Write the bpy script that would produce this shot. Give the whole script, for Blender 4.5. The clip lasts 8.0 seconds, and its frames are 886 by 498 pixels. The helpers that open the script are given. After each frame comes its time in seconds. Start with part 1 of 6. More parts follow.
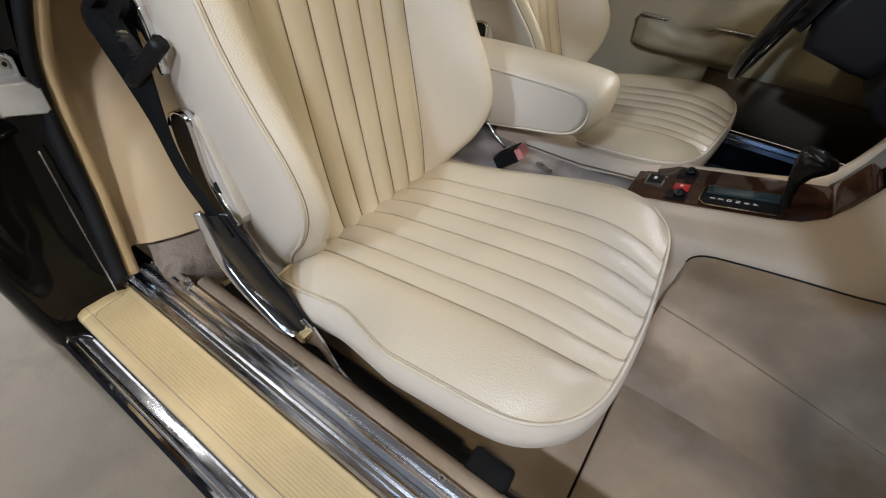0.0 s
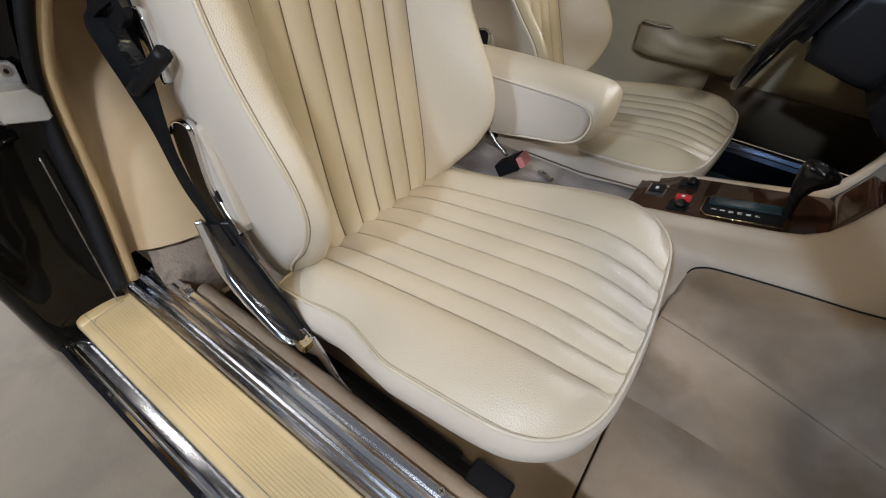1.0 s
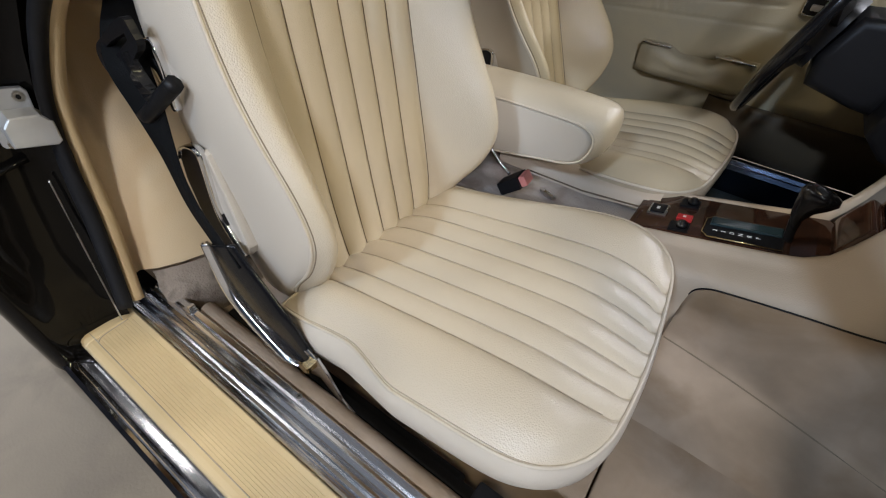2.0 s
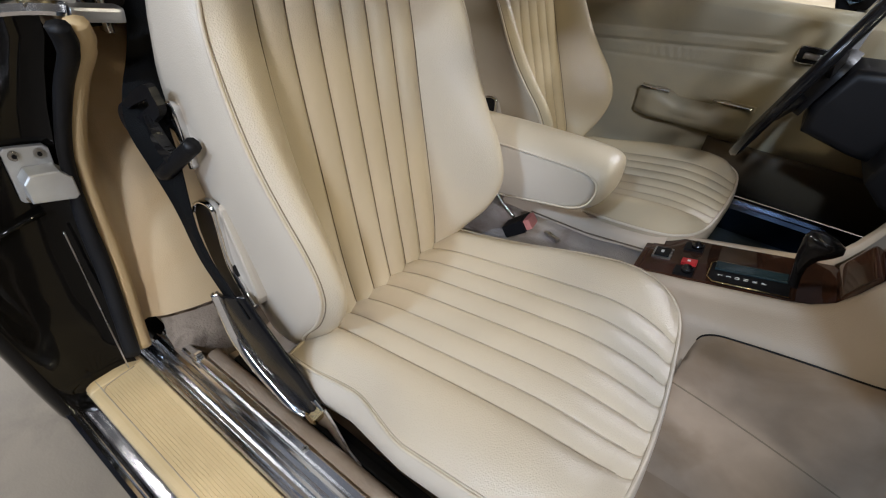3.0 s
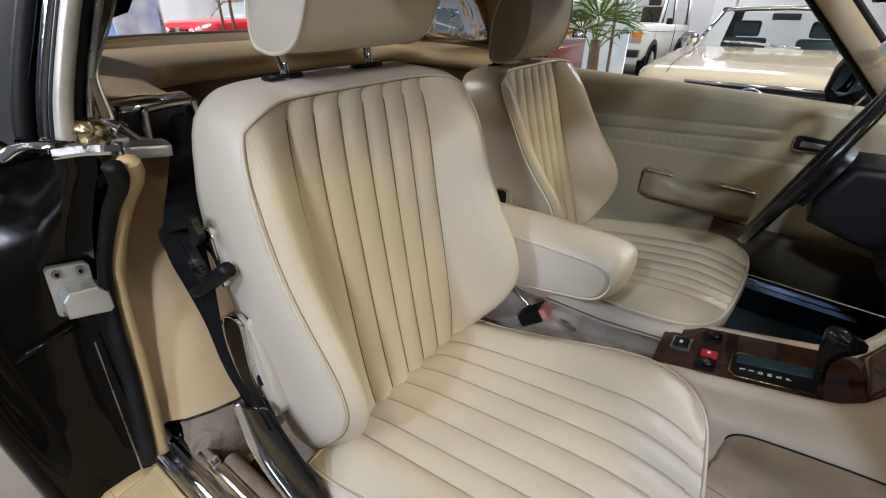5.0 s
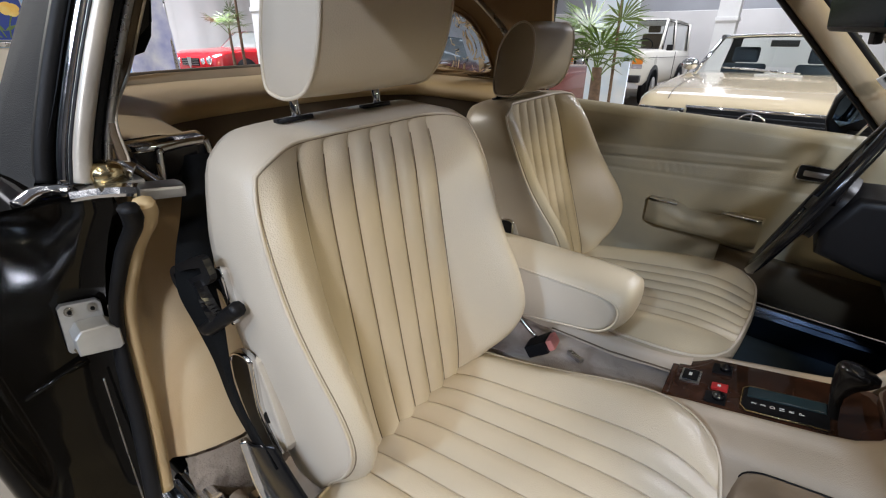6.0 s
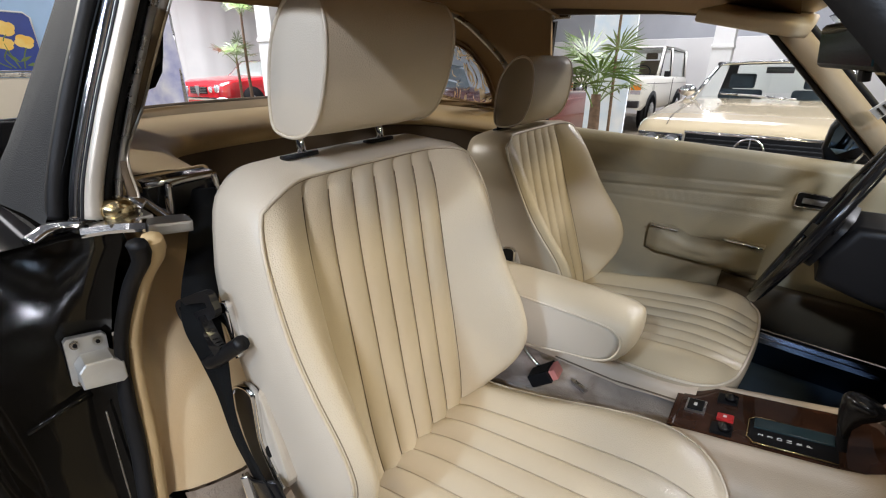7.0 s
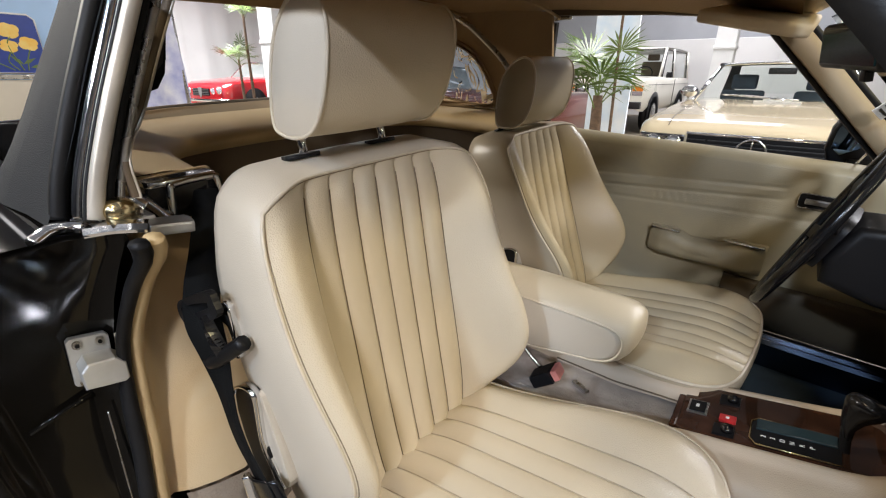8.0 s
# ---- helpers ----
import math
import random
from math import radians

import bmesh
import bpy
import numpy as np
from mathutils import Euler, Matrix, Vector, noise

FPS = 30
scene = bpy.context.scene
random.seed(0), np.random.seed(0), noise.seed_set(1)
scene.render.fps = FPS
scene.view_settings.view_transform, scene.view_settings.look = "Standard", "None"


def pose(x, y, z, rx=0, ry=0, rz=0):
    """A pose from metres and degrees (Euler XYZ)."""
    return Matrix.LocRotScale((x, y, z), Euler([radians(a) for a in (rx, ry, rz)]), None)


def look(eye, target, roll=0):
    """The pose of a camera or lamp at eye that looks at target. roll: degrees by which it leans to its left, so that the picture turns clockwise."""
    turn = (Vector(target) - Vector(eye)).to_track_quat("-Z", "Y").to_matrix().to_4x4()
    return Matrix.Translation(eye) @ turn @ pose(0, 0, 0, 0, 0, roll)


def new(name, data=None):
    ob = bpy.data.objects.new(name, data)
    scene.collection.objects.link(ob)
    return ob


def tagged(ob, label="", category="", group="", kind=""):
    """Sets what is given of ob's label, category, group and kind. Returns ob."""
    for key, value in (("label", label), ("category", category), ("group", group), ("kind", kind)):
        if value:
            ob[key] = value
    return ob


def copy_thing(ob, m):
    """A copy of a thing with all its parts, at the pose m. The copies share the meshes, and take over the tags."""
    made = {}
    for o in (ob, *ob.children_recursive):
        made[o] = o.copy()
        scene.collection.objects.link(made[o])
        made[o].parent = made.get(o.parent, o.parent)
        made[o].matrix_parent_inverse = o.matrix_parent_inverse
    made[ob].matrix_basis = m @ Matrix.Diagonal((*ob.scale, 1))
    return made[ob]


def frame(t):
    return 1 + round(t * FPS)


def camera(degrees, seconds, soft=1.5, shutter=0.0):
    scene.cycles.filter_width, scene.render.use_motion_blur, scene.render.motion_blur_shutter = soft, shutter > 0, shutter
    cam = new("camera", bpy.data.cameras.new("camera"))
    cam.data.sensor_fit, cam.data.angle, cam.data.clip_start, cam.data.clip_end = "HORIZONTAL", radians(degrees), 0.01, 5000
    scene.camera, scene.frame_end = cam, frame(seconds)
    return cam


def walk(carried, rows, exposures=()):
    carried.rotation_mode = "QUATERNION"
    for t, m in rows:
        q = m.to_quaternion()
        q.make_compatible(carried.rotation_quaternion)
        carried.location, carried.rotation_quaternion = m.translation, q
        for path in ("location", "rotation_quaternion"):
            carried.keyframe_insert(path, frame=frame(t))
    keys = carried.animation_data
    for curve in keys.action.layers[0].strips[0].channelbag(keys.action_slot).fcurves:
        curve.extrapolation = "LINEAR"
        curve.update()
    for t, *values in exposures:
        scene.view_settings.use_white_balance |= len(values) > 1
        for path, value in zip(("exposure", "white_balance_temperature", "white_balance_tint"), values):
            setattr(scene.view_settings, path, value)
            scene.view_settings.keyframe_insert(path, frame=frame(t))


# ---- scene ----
cam = camera(89.3, 8.0, soft=1.15)
PATH = [
    (0, (0.712, -0.842, 0.998), (-0.075, 0.4, -0.357), 4.4),
    (0.5, (0.706, -0.838, 1.002), (-0.077, 0.405, -0.355), 4.7),
    (1, (0.703, -0.836, 1.006), (-0.084, 0.412, -0.344), 5.0),
    (2.5, (0.682, -0.829, 1.039), (-0.14, 0.459, -0.252), 5.2),
    (3, (0.673, -0.826, 1.053), (-0.186, 0.498, -0.175), 4.7),
    (3.5, (0.666, -0.823, 1.068), (-0.233, 0.537, -0.09), 4.3),
    (4, (0.656, -0.82, 1.086), (-0.268, 0.564, -0.023), 4.0),
    (4.5, (0.648, -0.82, 1.103), (-0.309, 0.584, 0.048), 3.4),
    (6, (0.636, -0.818, 1.137), (-0.398, 0.624, 0.214), 2.3),
    (6.5, (0.639, -0.818, 1.146), (-0.418, 0.639, 0.275), 2.1),
    (7, (0.637, -0.819, 1.153), (-0.435, 0.65, 0.321), 1.9),
    (7.5, (0.637, -0.819, 1.152), (-0.445, 0.652, 0.335), 1.8),
    (8, (0.638, -0.819, 1.152), (-0.442, 0.647, 0.325), 1.8),
]
# the parked car leans a little on the hall floor; all of the car and the camera's way are given in the car's own frame
RIGHT, AHEAD = Vector((0.813, 0.583, 0.0)), Vector((-0.583, 0.813, 0.0))
STAND = Vector((0.3, -0.85, 0.0))
BANK = (Matrix.Translation(STAND) @ Matrix.Rotation(radians(3.2), 4, RIGHT) @ Matrix.Rotation(radians(1.2), 4, AHEAD)
        @ Matrix.Translation(-STAND))
walk(cam, [(t, BANK @ look(eye, target, roll)) for t, eye, target, roll in PATH],
     [(0, -0.22, 5900, 14), (3.5, -0.26, 5800, 14), (6.0, -0.25, 5850, 14), (7.0, -0.07, 6000, 14), (8.0, -0.02, 6150, 14)])

# ---- light ----
world = bpy.data.worlds.new("hall_air")
scene.world = world
world.use_nodes = True
world.node_tree.nodes["Background"].inputs[0].default_value = (0.9, 0.93, 1.0, 1)
world.node_tree.nodes["Background"].inputs[1].default_value = 0.10


def lamp(name, at, target, size, watts, colour, size_y=None, spread=180):
    data = bpy.data.lights.new(name, "AREA")
    data.energy, data.color, data.size = watts, colour, size
    data.shape = "RECTANGLE"
    data.size_y = size_y or size
    data.spread = radians(spread)
    ob = new(name, data)
    ob.matrix_world = look(at, target)
    return tagged(ob, "unseen hall lamp, added for light", "lamp", kind="structure")


# Unseen lamps, places guessed from the warm and cool light on the interior.
lamp("unseen_hall_lamp", (0.51, -5.60, 4.14), (0.32, -0.42, 0.51), 0.4, 185, (0.68, 0.84, 1.0), size_y=0.2)
lamp("unseen_hall_lamp", (3.08, -4.76, 3.36), (2.92, -0.41, 0.39), 0.9, 200, (0.95, 0.95, 0.96), size_y=0.2)
lamp("unseen_hall_lamp", (1.20, -2.53, 3.98), (1.02, -0.42, 0.48), 0.5, 38, (1.0, 0.80, 0.46), size_y=0.15)
lamp("unseen_hall_lamp", (5.2, 1.35, 4.05), (0.2, -0.3, 0.5), 0.70, 150, (1.0, 0.83, 0.44))
# Unseen low lamp added far ahead to reach the rear shelf.
lamp("unseen_hall_lamp", (9.0, -0.6, 3.3), (0.0, -0.3, 0.9), 0.6, 80, (1.0, 0.88, 0.62))
lamp("unseen_hall_lamp", (-3.21, -4.93, 3.80), (0.0, -0.5, 0.7), 0.30, 60, (1.0, 0.93, 0.80))
# Unseen lamp added behind the car to brighten the rear shelf.
lamp("unseen_hall_lamp", (-7.0, -1.5, 4.2), (-0.5, 0, 0.9), 0.5, 520, (1.0, 0.93, 0.78))
# Unseen lamps added to brighten the cars and sheeting in the background.
lamp("unseen_hall_lamp", (3.6, 5.8, 5.4), (0.5, 5.2, 0), 1.2, 420, (1.0, 0.98, 0.95), spread=115)
lamp("unseen_hall_lamp", (-11.5, 4.5, 5.8), (-12.5, 4.5, 0), 3.0, 1500, (1.0, 0.98, 0.96), spread=140)
lamp("unseen_hall_lamp", (-1.0, 11.5, 5.8), (-1.0, 12.0, 0), 3.0, 460, (1.0, 0.98, 0.97), spread=140)


# ---- materials ----
def material(name, base, rough=0.5, metal=0.0, vary=0.12, scale=6.0, fine=120.0, bump=0.15, tint=None, coat=0.0, spec=0.5, rough_vary=0.08, stain=None, stain_scale=3.0, cells=0.0):
    """A surface with stains at a large scale, grain at a fine one, and relief."""
    m = bpy.data.materials.new(name)
    m.use_nodes = True
    n, l = m.node_tree.nodes, m.node_tree.links
    b = n["Principled BSDF"]
    b.inputs["Metallic"].default_value = metal
    b.inputs["Coat Weight"].default_value = coat
    b.inputs["Coat Roughness"].default_value = 0.06
    b.inputs["Specular IOR Level"].default_value = spec
    co = n.new("ShaderNodeTexCoord")
    big = n.new("ShaderNodeTexNoise")
    big.inputs["Scale"].default_value, big.inputs["Detail"].default_value = scale, 5
    l.new(co.outputs["Object"], big.inputs["Vector"])
    ramp = n.new("ShaderNodeMapRange")
    ramp.inputs["From Min"].default_value, ramp.inputs["From Max"].default_value = 0.3, 0.7
    l.new(big.outputs["Fac"], ramp.inputs["Value"])
    mix = n.new("ShaderNodeMix")
    mix.data_type = "RGBA"
    dark = [c * (1 - vary) for c in base]
    if tint:
        dark = list(tint)
    mix.inputs["A"].default_value, mix.inputs["B"].default_value = (*dark, 1), (*base, 1)
    l.new(ramp.outputs["Result"], mix.inputs["Factor"])
    colour = mix.outputs["Result"]
    if stain:
        spot = n.new("ShaderNodeTexNoise")
        spot.inputs["Scale"].default_value, spot.inputs["Detail"].default_value, spot.inputs["Distortion"].default_value = stain_scale, 7, 0.6
        l.new(co.outputs["Object"], spot.inputs["Vector"])
        cutoff = n.new("ShaderNodeMapRange")
        cutoff.inputs["From Min"].default_value, cutoff.inputs["From Max"].default_value = 0.46, 0.64
        l.new(spot.outputs["Fac"], cutoff.inputs["Value"])
        over = n.new("ShaderNodeMix")
        over.data_type = "RGBA"
        over.inputs["B"].default_value = (*stain, 1)
        l.new(cutoff.outputs["Result"], over.inputs["Factor"])
        l.new(colour, over.inputs["A"])
        colour = over.outputs["Result"]
    l.new(colour, b.inputs["Base Color"])
    small = n.new("ShaderNodeTexNoise")
    small.inputs["Scale"].default_value, small.inputs["Detail"].default_value = fine, 4
    l.new(co.outputs["Object"], small.inputs["Vector"])
    rr = n.new("ShaderNodeMapRange")
    rr.inputs["To Min"].default_value, rr.inputs["To Max"].default_value = max(rough - rough_vary, 0.02), min(rough + rough_vary, 1)
    l.new(big.outputs["Fac"], rr.inputs["Value"])
    l.new(rr.outputs["Result"], b.inputs["Roughness"])
    if bump:
        bp = n.new("ShaderNodeBump")
        bp.inputs["Strength"].default_value, bp.inputs["Distance"].default_value = bump, 0.002
        height = small.outputs["Fac"]
        if cells:
            vor = n.new("ShaderNodeTexVoronoi")
            vor.inputs["Scale"].default_value = cells
            l.new(co.outputs["Object"], vor.inputs["Vector"])
            crease = n.new("ShaderNodeTexNoise")
            crease.inputs["Scale"].default_value, crease.inputs["Detail"].default_value, crease.inputs["Distortion"].default_value = 34, 3, 0.4
            l.new(co.outputs["Object"], crease.inputs["Vector"])
            add = n.new("ShaderNodeMath")
            add.operation = "MULTIPLY_ADD"
            l.new(crease.outputs["Fac"], add.inputs[0])
            add.inputs[1].default_value = 1.1
            l.new(vor.outputs["Distance"], add.inputs[2])
            height = add.outputs[0]
        l.new(height, bp.inputs["Height"])
        l.new(bp.outputs["Normal"], b.inputs["Normal"])
    return m


LEATHER = material("cream_leather", (0.545, 0.47, 0.35), 0.29, vary=0.045, scale=7, bump=0.26, rough_vary=0.03, cells=520)
LEATHER_SIDE = material("cream_vinyl", (0.55, 0.49, 0.40), 0.42, vary=0.045, scale=7, bump=0.16, rough_vary=0.03, cells=600)
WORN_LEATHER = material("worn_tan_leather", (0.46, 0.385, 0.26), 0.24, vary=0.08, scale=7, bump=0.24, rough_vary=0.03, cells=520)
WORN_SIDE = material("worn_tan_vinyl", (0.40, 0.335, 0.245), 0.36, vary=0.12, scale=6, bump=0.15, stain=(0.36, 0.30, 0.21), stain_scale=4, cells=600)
PIPING = material("cream_piping", (0.57, 0.50, 0.39), 0.45, vary=0.15, scale=30, fine=300, bump=0.1)
STITCH = material("dark_seam_thread", (0.13, 0.095, 0.055), 0.8, vary=0.2, scale=60, fine=400, bump=0.3)
# Brown for the painted shade beside the piping and for the carpet seam.
SEAM_AND_SHADE = material("brown_seam_and_shade", (0.24, 0.185, 0.12), 0.8, vary=0.3, scale=40, fine=400, bump=0.3)
THREAD = material("pale_seam_thread", (0.44, 0.375, 0.275), 0.8, vary=0.3, scale=40, fine=400, bump=0.3)
TRIM = material("beige_trim", (0.62, 0.455, 0.235), 0.5, vary=0.12, scale=4, bump=0.15, cells=500)
PANEL = material("beige_quarter_vinyl", (0.60, 0.46, 0.275), 0.5, vary=0.07, scale=4, bump=0.15, stain=(0.55, 0.395, 0.215), stain_scale=5, cells=500)
# Beige darkened in colour for the weaker light on the far door.
DOORSKIN = material("shaded_beige_door_vinyl", (0.385, 0.335, 0.22), 0.44, vary=0.10, scale=3, bump=0.2, stain=(0.30, 0.275, 0.20), stain_scale=4, cells=450)
CONSOLE = material("beige_console_vinyl", (0.45, 0.37, 0.28), 0.46, vary=0.08, scale=4, bump=0.2, stain=(0.42, 0.34, 0.255), stain_scale=3, cells=600)
CARPET = material("beige_carpet", (0.42, 0.325, 0.235), 0.95, vary=0.30, scale=11, fine=1500, bump=0.6, spec=0.1, stain=(0.27, 0.195, 0.125), stain_scale=5.5)
WORN = material("worn_grey_tunnel_carpet", (0.42, 0.375, 0.34), 0.95, vary=0.2, scale=8, fine=900, bump=1.0, spec=0.1, stain=(0.25, 0.21, 0.185), stain_scale=12)
FUR = material("furry_brown_carpet", (0.33, 0.27, 0.21), 1.0, vary=0.3, scale=14, fine=260, bump=1.0, spec=0.05, stain=(0.11, 0.085, 0.065), stain_scale=16)
CARPET_DARK = material("dark_carpet", (0.045, 0.062, 0.080), 0.95, vary=0.3, scale=9, fine=500, bump=0.9, spec=0.1)
BLACKPAINT = material("black_car_paint", (0.005, 0.0045, 0.004), 0.06, vary=0.3, scale=5, fine=60, bump=0.01, spec=0.2, rough_vary=0.015)
RUBBER = material("black_rubber", (0.010, 0.010, 0.011), 0.5, vary=0.3, scale=18, fine=200, bump=0.15, spec=0.25)
PLASTIC = material("black_plastic", (0.007, 0.007, 0.008), 0.42, vary=0.2, scale=12, fine=300, bump=0.08, spec=0.2)
WEBBING = material("black_webbing", (0.006, 0.0065, 0.007), 0.8, vary=0.25, scale=25, fine=600, bump=0.5, spec=0.12)
CHROME = material("chrome", (0.82, 0.82, 0.83), 0.09, metal=1.0, vary=0.12, scale=25, fine=150, bump=0.03, rough_vary=0.05)
STEEL = material("polished_sill_steel", (0.90, 0.91, 0.93), 0.15, metal=1.0, vary=0.12, scale=14, fine=260, bump=0.05, rough_vary=0.09)
BLUESTEEL = material("dark_blue_sill_steel", (0.10, 0.13, 0.19), 0.22, metal=1.0, vary=0.15, scale=14, fine=260, bump=0.05)
SATIN = material("satin_steel", (0.55, 0.54, 0.52), 0.28, metal=1.0, vary=0.2, scale=18, fine=200, bump=0.06)
FRAMEPAINT = material("dull_frame_paint", (0.60, 0.55, 0.47), 0.36, metal=0.3, vary=0.25, scale=14, fine=160, bump=0.12)
STRIKER = material("grey_striker_metal", (0.62, 0.62, 0.60), 0.4, metal=0.6, vary=0.15, scale=30, fine=150, bump=0.08)
SCUFF = material("beige_scuff_rubber", (0.61, 0.465, 0.25), 0.5, vary=0.12, scale=9, fine=250, bump=0.1)
LINING = material("brown_roof_lining", (0.39, 0.272, 0.155), 0.9, vary=0.2, scale=5, fine=500, bump=0.5, spec=0.2)
CANVAS = material("dark_roof_canvas", (0.017, 0.019, 0.022), 0.85, vary=0.25, scale=6, fine=600, bump=0.6, spec=0.2)
BULKHEAD = material("brown_bulkhead_vinyl", (0.13, 0.095, 0.06), 0.7, vary=0.2, scale=6, fine=300, bump=0.3)
VISOR = material("beige_visor_vinyl", (0.62, 0.52, 0.37), 0.6, vary=0.1, scale=6, fine=300, bump=0.2)
PILLARSKIN = material("brown_pillar_vinyl", (0.36, 0.285, 0.18), 0.55, vary=0.12, scale=6, fine=300, bump=0.2)
RED = material("red_plastic", (0.5, 0.03, 0.03), 0.35, vary=0.2, scale=40, fine=200, bump=0.05)
PINK = material("faded_red_plastic", (0.55, 0.2, 0.17), 0.5, vary=0.25, scale=60, fine=200, bump=0.05)
WHITE = material("white_paint", (0.78, 0.78, 0.76), 0.6, vary=0.06, scale=3, fine=80, bump=0.1)
FLOOR = material("dusty_concrete", (0.205, 0.168, 0.120), 0.60, vary=0.30, scale=2.6, fine=160, bump=0.3, stain=(0.135, 0.110, 0.080), stain_scale=6)


CURTAIN = material("pale_wall_sheeting", (0.66, 0.65, 0.63), 0.6, vary=0.08, scale=1.2, fine=20, bump=0.3)
SOFFIT = material("unseen_ceiling_grey", (0.22, 0.24, 0.29), 0.8, vary=0.2, scale=1.0, fine=20, bump=0.2)
DARKWALL = material("dark_blue_reflected_wall", (0.05, 0.06, 0.09), 0.7, vary=0.2, scale=1.0, fine=20, bump=0.2)
GREYBAND = material("grey_wall_panel", (0.42, 0.43, 0.45), 0.7, vary=0.1, scale=1.2, fine=20, bump=0.2)
# Pocket brown, made darker for the shadow low on the door.
POCKET = material("shaded_brown_pocket_vinyl", (0.085, 0.062, 0.036), 0.6, vary=0.15, scale=5, fine=300, bump=0.2)
WOOD = material("dark_wood_veneer", (0.058, 0.023, 0.012), 0.06, spec=0.3, rough_vary=0.03, vary=0.5, scale=14, fine=90, bump=0.02, coat=0.3, tint=(0.022, 0.012, 0.008))
KNOB = material("glossy_black_plastic", (0.007, 0.007, 0.008), 0.18, vary=0.2, scale=12, fine=200, bump=0.03, spec=0.4)
SLIDER = material("dark_green_plastic", (0.02, 0.035, 0.04), 0.12, vary=0.2, scale=12, fine=200, bump=0.02)
BRASS = material("pale_brass", (0.75, 0.62, 0.36), 0.2, metal=1.0, vary=0.15, scale=30, fine=200, bump=0.03)
MIRROR = material("mirror_glass", (0.13, 0.18, 0.24), 0.03, metal=1.0, vary=0.05, scale=5, fine=60, bump=0.0, rough_vary=0.01)
# The mirror's dark teal reflection is put into the base colour.
DIMMIRROR = material("mirror_glass_painted_reflection", (0.008, 0.022, 0.024), 0.12, metal=0.0, spec=0.06, vary=0.1, scale=5, fine=60, bump=0.0, rough_vary=0.01)
BANNER = material("white_blue_banner", (0.80, 0.82, 0.84), 0.5, vary=0.1, scale=4, fine=60, bump=0.05, tint=(0.55, 0.68, 0.82))
BARK = material("shaggy_bark", (0.16, 0.10, 0.06), 0.9, vary=0.5, scale=30, fine=120, bump=1.0)
LEAF = material("palm_leaf", (0.15, 0.23, 0.05), 0.45, vary=0.45, scale=6, fine=80, bump=0.1)
POT = material("dark_pot", (0.03, 0.03, 0.035), 0.6, vary=0.2, scale=8, fine=100, bump=0.2)
BEIGEPAINT = material("beige_car_paint", (0.52, 0.44, 0.30), 0.2, vary=0.06, scale=2, fine=40, bump=0.01, coat=0.9)
REDPAINT = material("red_car_paint", (0.50, 0.02, 0.025), 0.2, vary=0.1, scale=2, fine=40, bump=0.01, coat=0.9)
MAROON = material("maroon_car_paint", (0.12, 0.03, 0.02), 0.2, vary=0.2, scale=2, fine=40, bump=0.01, coat=0.9)
OFFWHITE = material("cream_white_car_paint", (0.66, 0.64, 0.56), 0.3, vary=0.05, scale=2, fine=40, bump=0.01, coat=0.4)
SKYPAINT = material("pale_blue_paint", (0.36, 0.54, 0.78), 0.35, vary=0.1, scale=2, fine=40, bump=0.02, coat=0.4)
CREAMPAINT = material("cream_paint", (0.60, 0.54, 0.43), 0.4, vary=0.1, scale=2, fine=40, bump=0.02, coat=0.3)
DEEPBLUE = material("deep_blue_paint", (0.015, 0.045, 0.28), 0.35, vary=0.2, scale=5, fine=40, bump=0.02, coat=0.3)
POPPY = material("yellow_flower_paint", (0.80, 0.46, 0.06), 0.5, vary=0.3, scale=8, fine=60, bump=0.05, tint=(0.80, 0.62, 0.20))
ORANGE = material("orange_lens", (0.75, 0.24, 0.03), 0.2, vary=0.15, scale=30, fine=100, bump=0.05)
LENS = material("lamp_lens", (0.70, 0.74, 0.78), 0.08, metal=0.7, vary=0.2, scale=40, fine=90, bump=0.2)
SLAT = material("dark_grille_paint", (0.02, 0.02, 0.022), 0.3, vary=0.2, scale=20, fine=100, bump=0.02)
DARKGLASS = material("grey_window_glass", (0.16, 0.17, 0.16), 0.06, vary=0.3, scale=2, fine=30, bump=0.0, coat=0.6)
SWIRL = material("swirled_cloth", (0.80, 0.80, 0.84), 0.7, vary=0.2, scale=3.5, fine=60, bump=0.1, tint=(0.36, 0.38, 0.62))
GLOW = bpy.data.materials.new("lamp_glow")
GLOW.use_nodes = True
GLOW.node_tree.nodes["Principled BSDF"].inputs["Emission Color"].default_value = (1.0, 0.97, 0.92, 1)
GLOW.node_tree.nodes["Principled BSDF"].inputs["Emission Strength"].default_value = 3.1
GLASS = bpy.data.materials.new("clear_glass")
GLASS.use_nodes = True
_n, _l = GLASS.node_tree.nodes, GLASS.node_tree.links
_mix, _tr, _gl, _fr = _n.new("ShaderNodeMixShader"), _n.new("ShaderNodeBsdfTransparent"), _n.new("ShaderNodeBsdfGlossy"), _n.new("ShaderNodeFresnel")
_gl.inputs["Roughness"].default_value = 0.02
_tr.inputs["Color"].default_value = (0.90, 0.94, 0.93, 1)
_fr.inputs["IOR"].default_value = 1.45
_l.new(_fr.outputs[0], _mix.inputs[0]), _l.new(_tr.outputs[0], _mix.inputs[1]), _l.new(_gl.outputs[0], _mix.inputs[2])
_l.new(_mix.outputs[0], _n["Material Output"].inputs["Surface"])


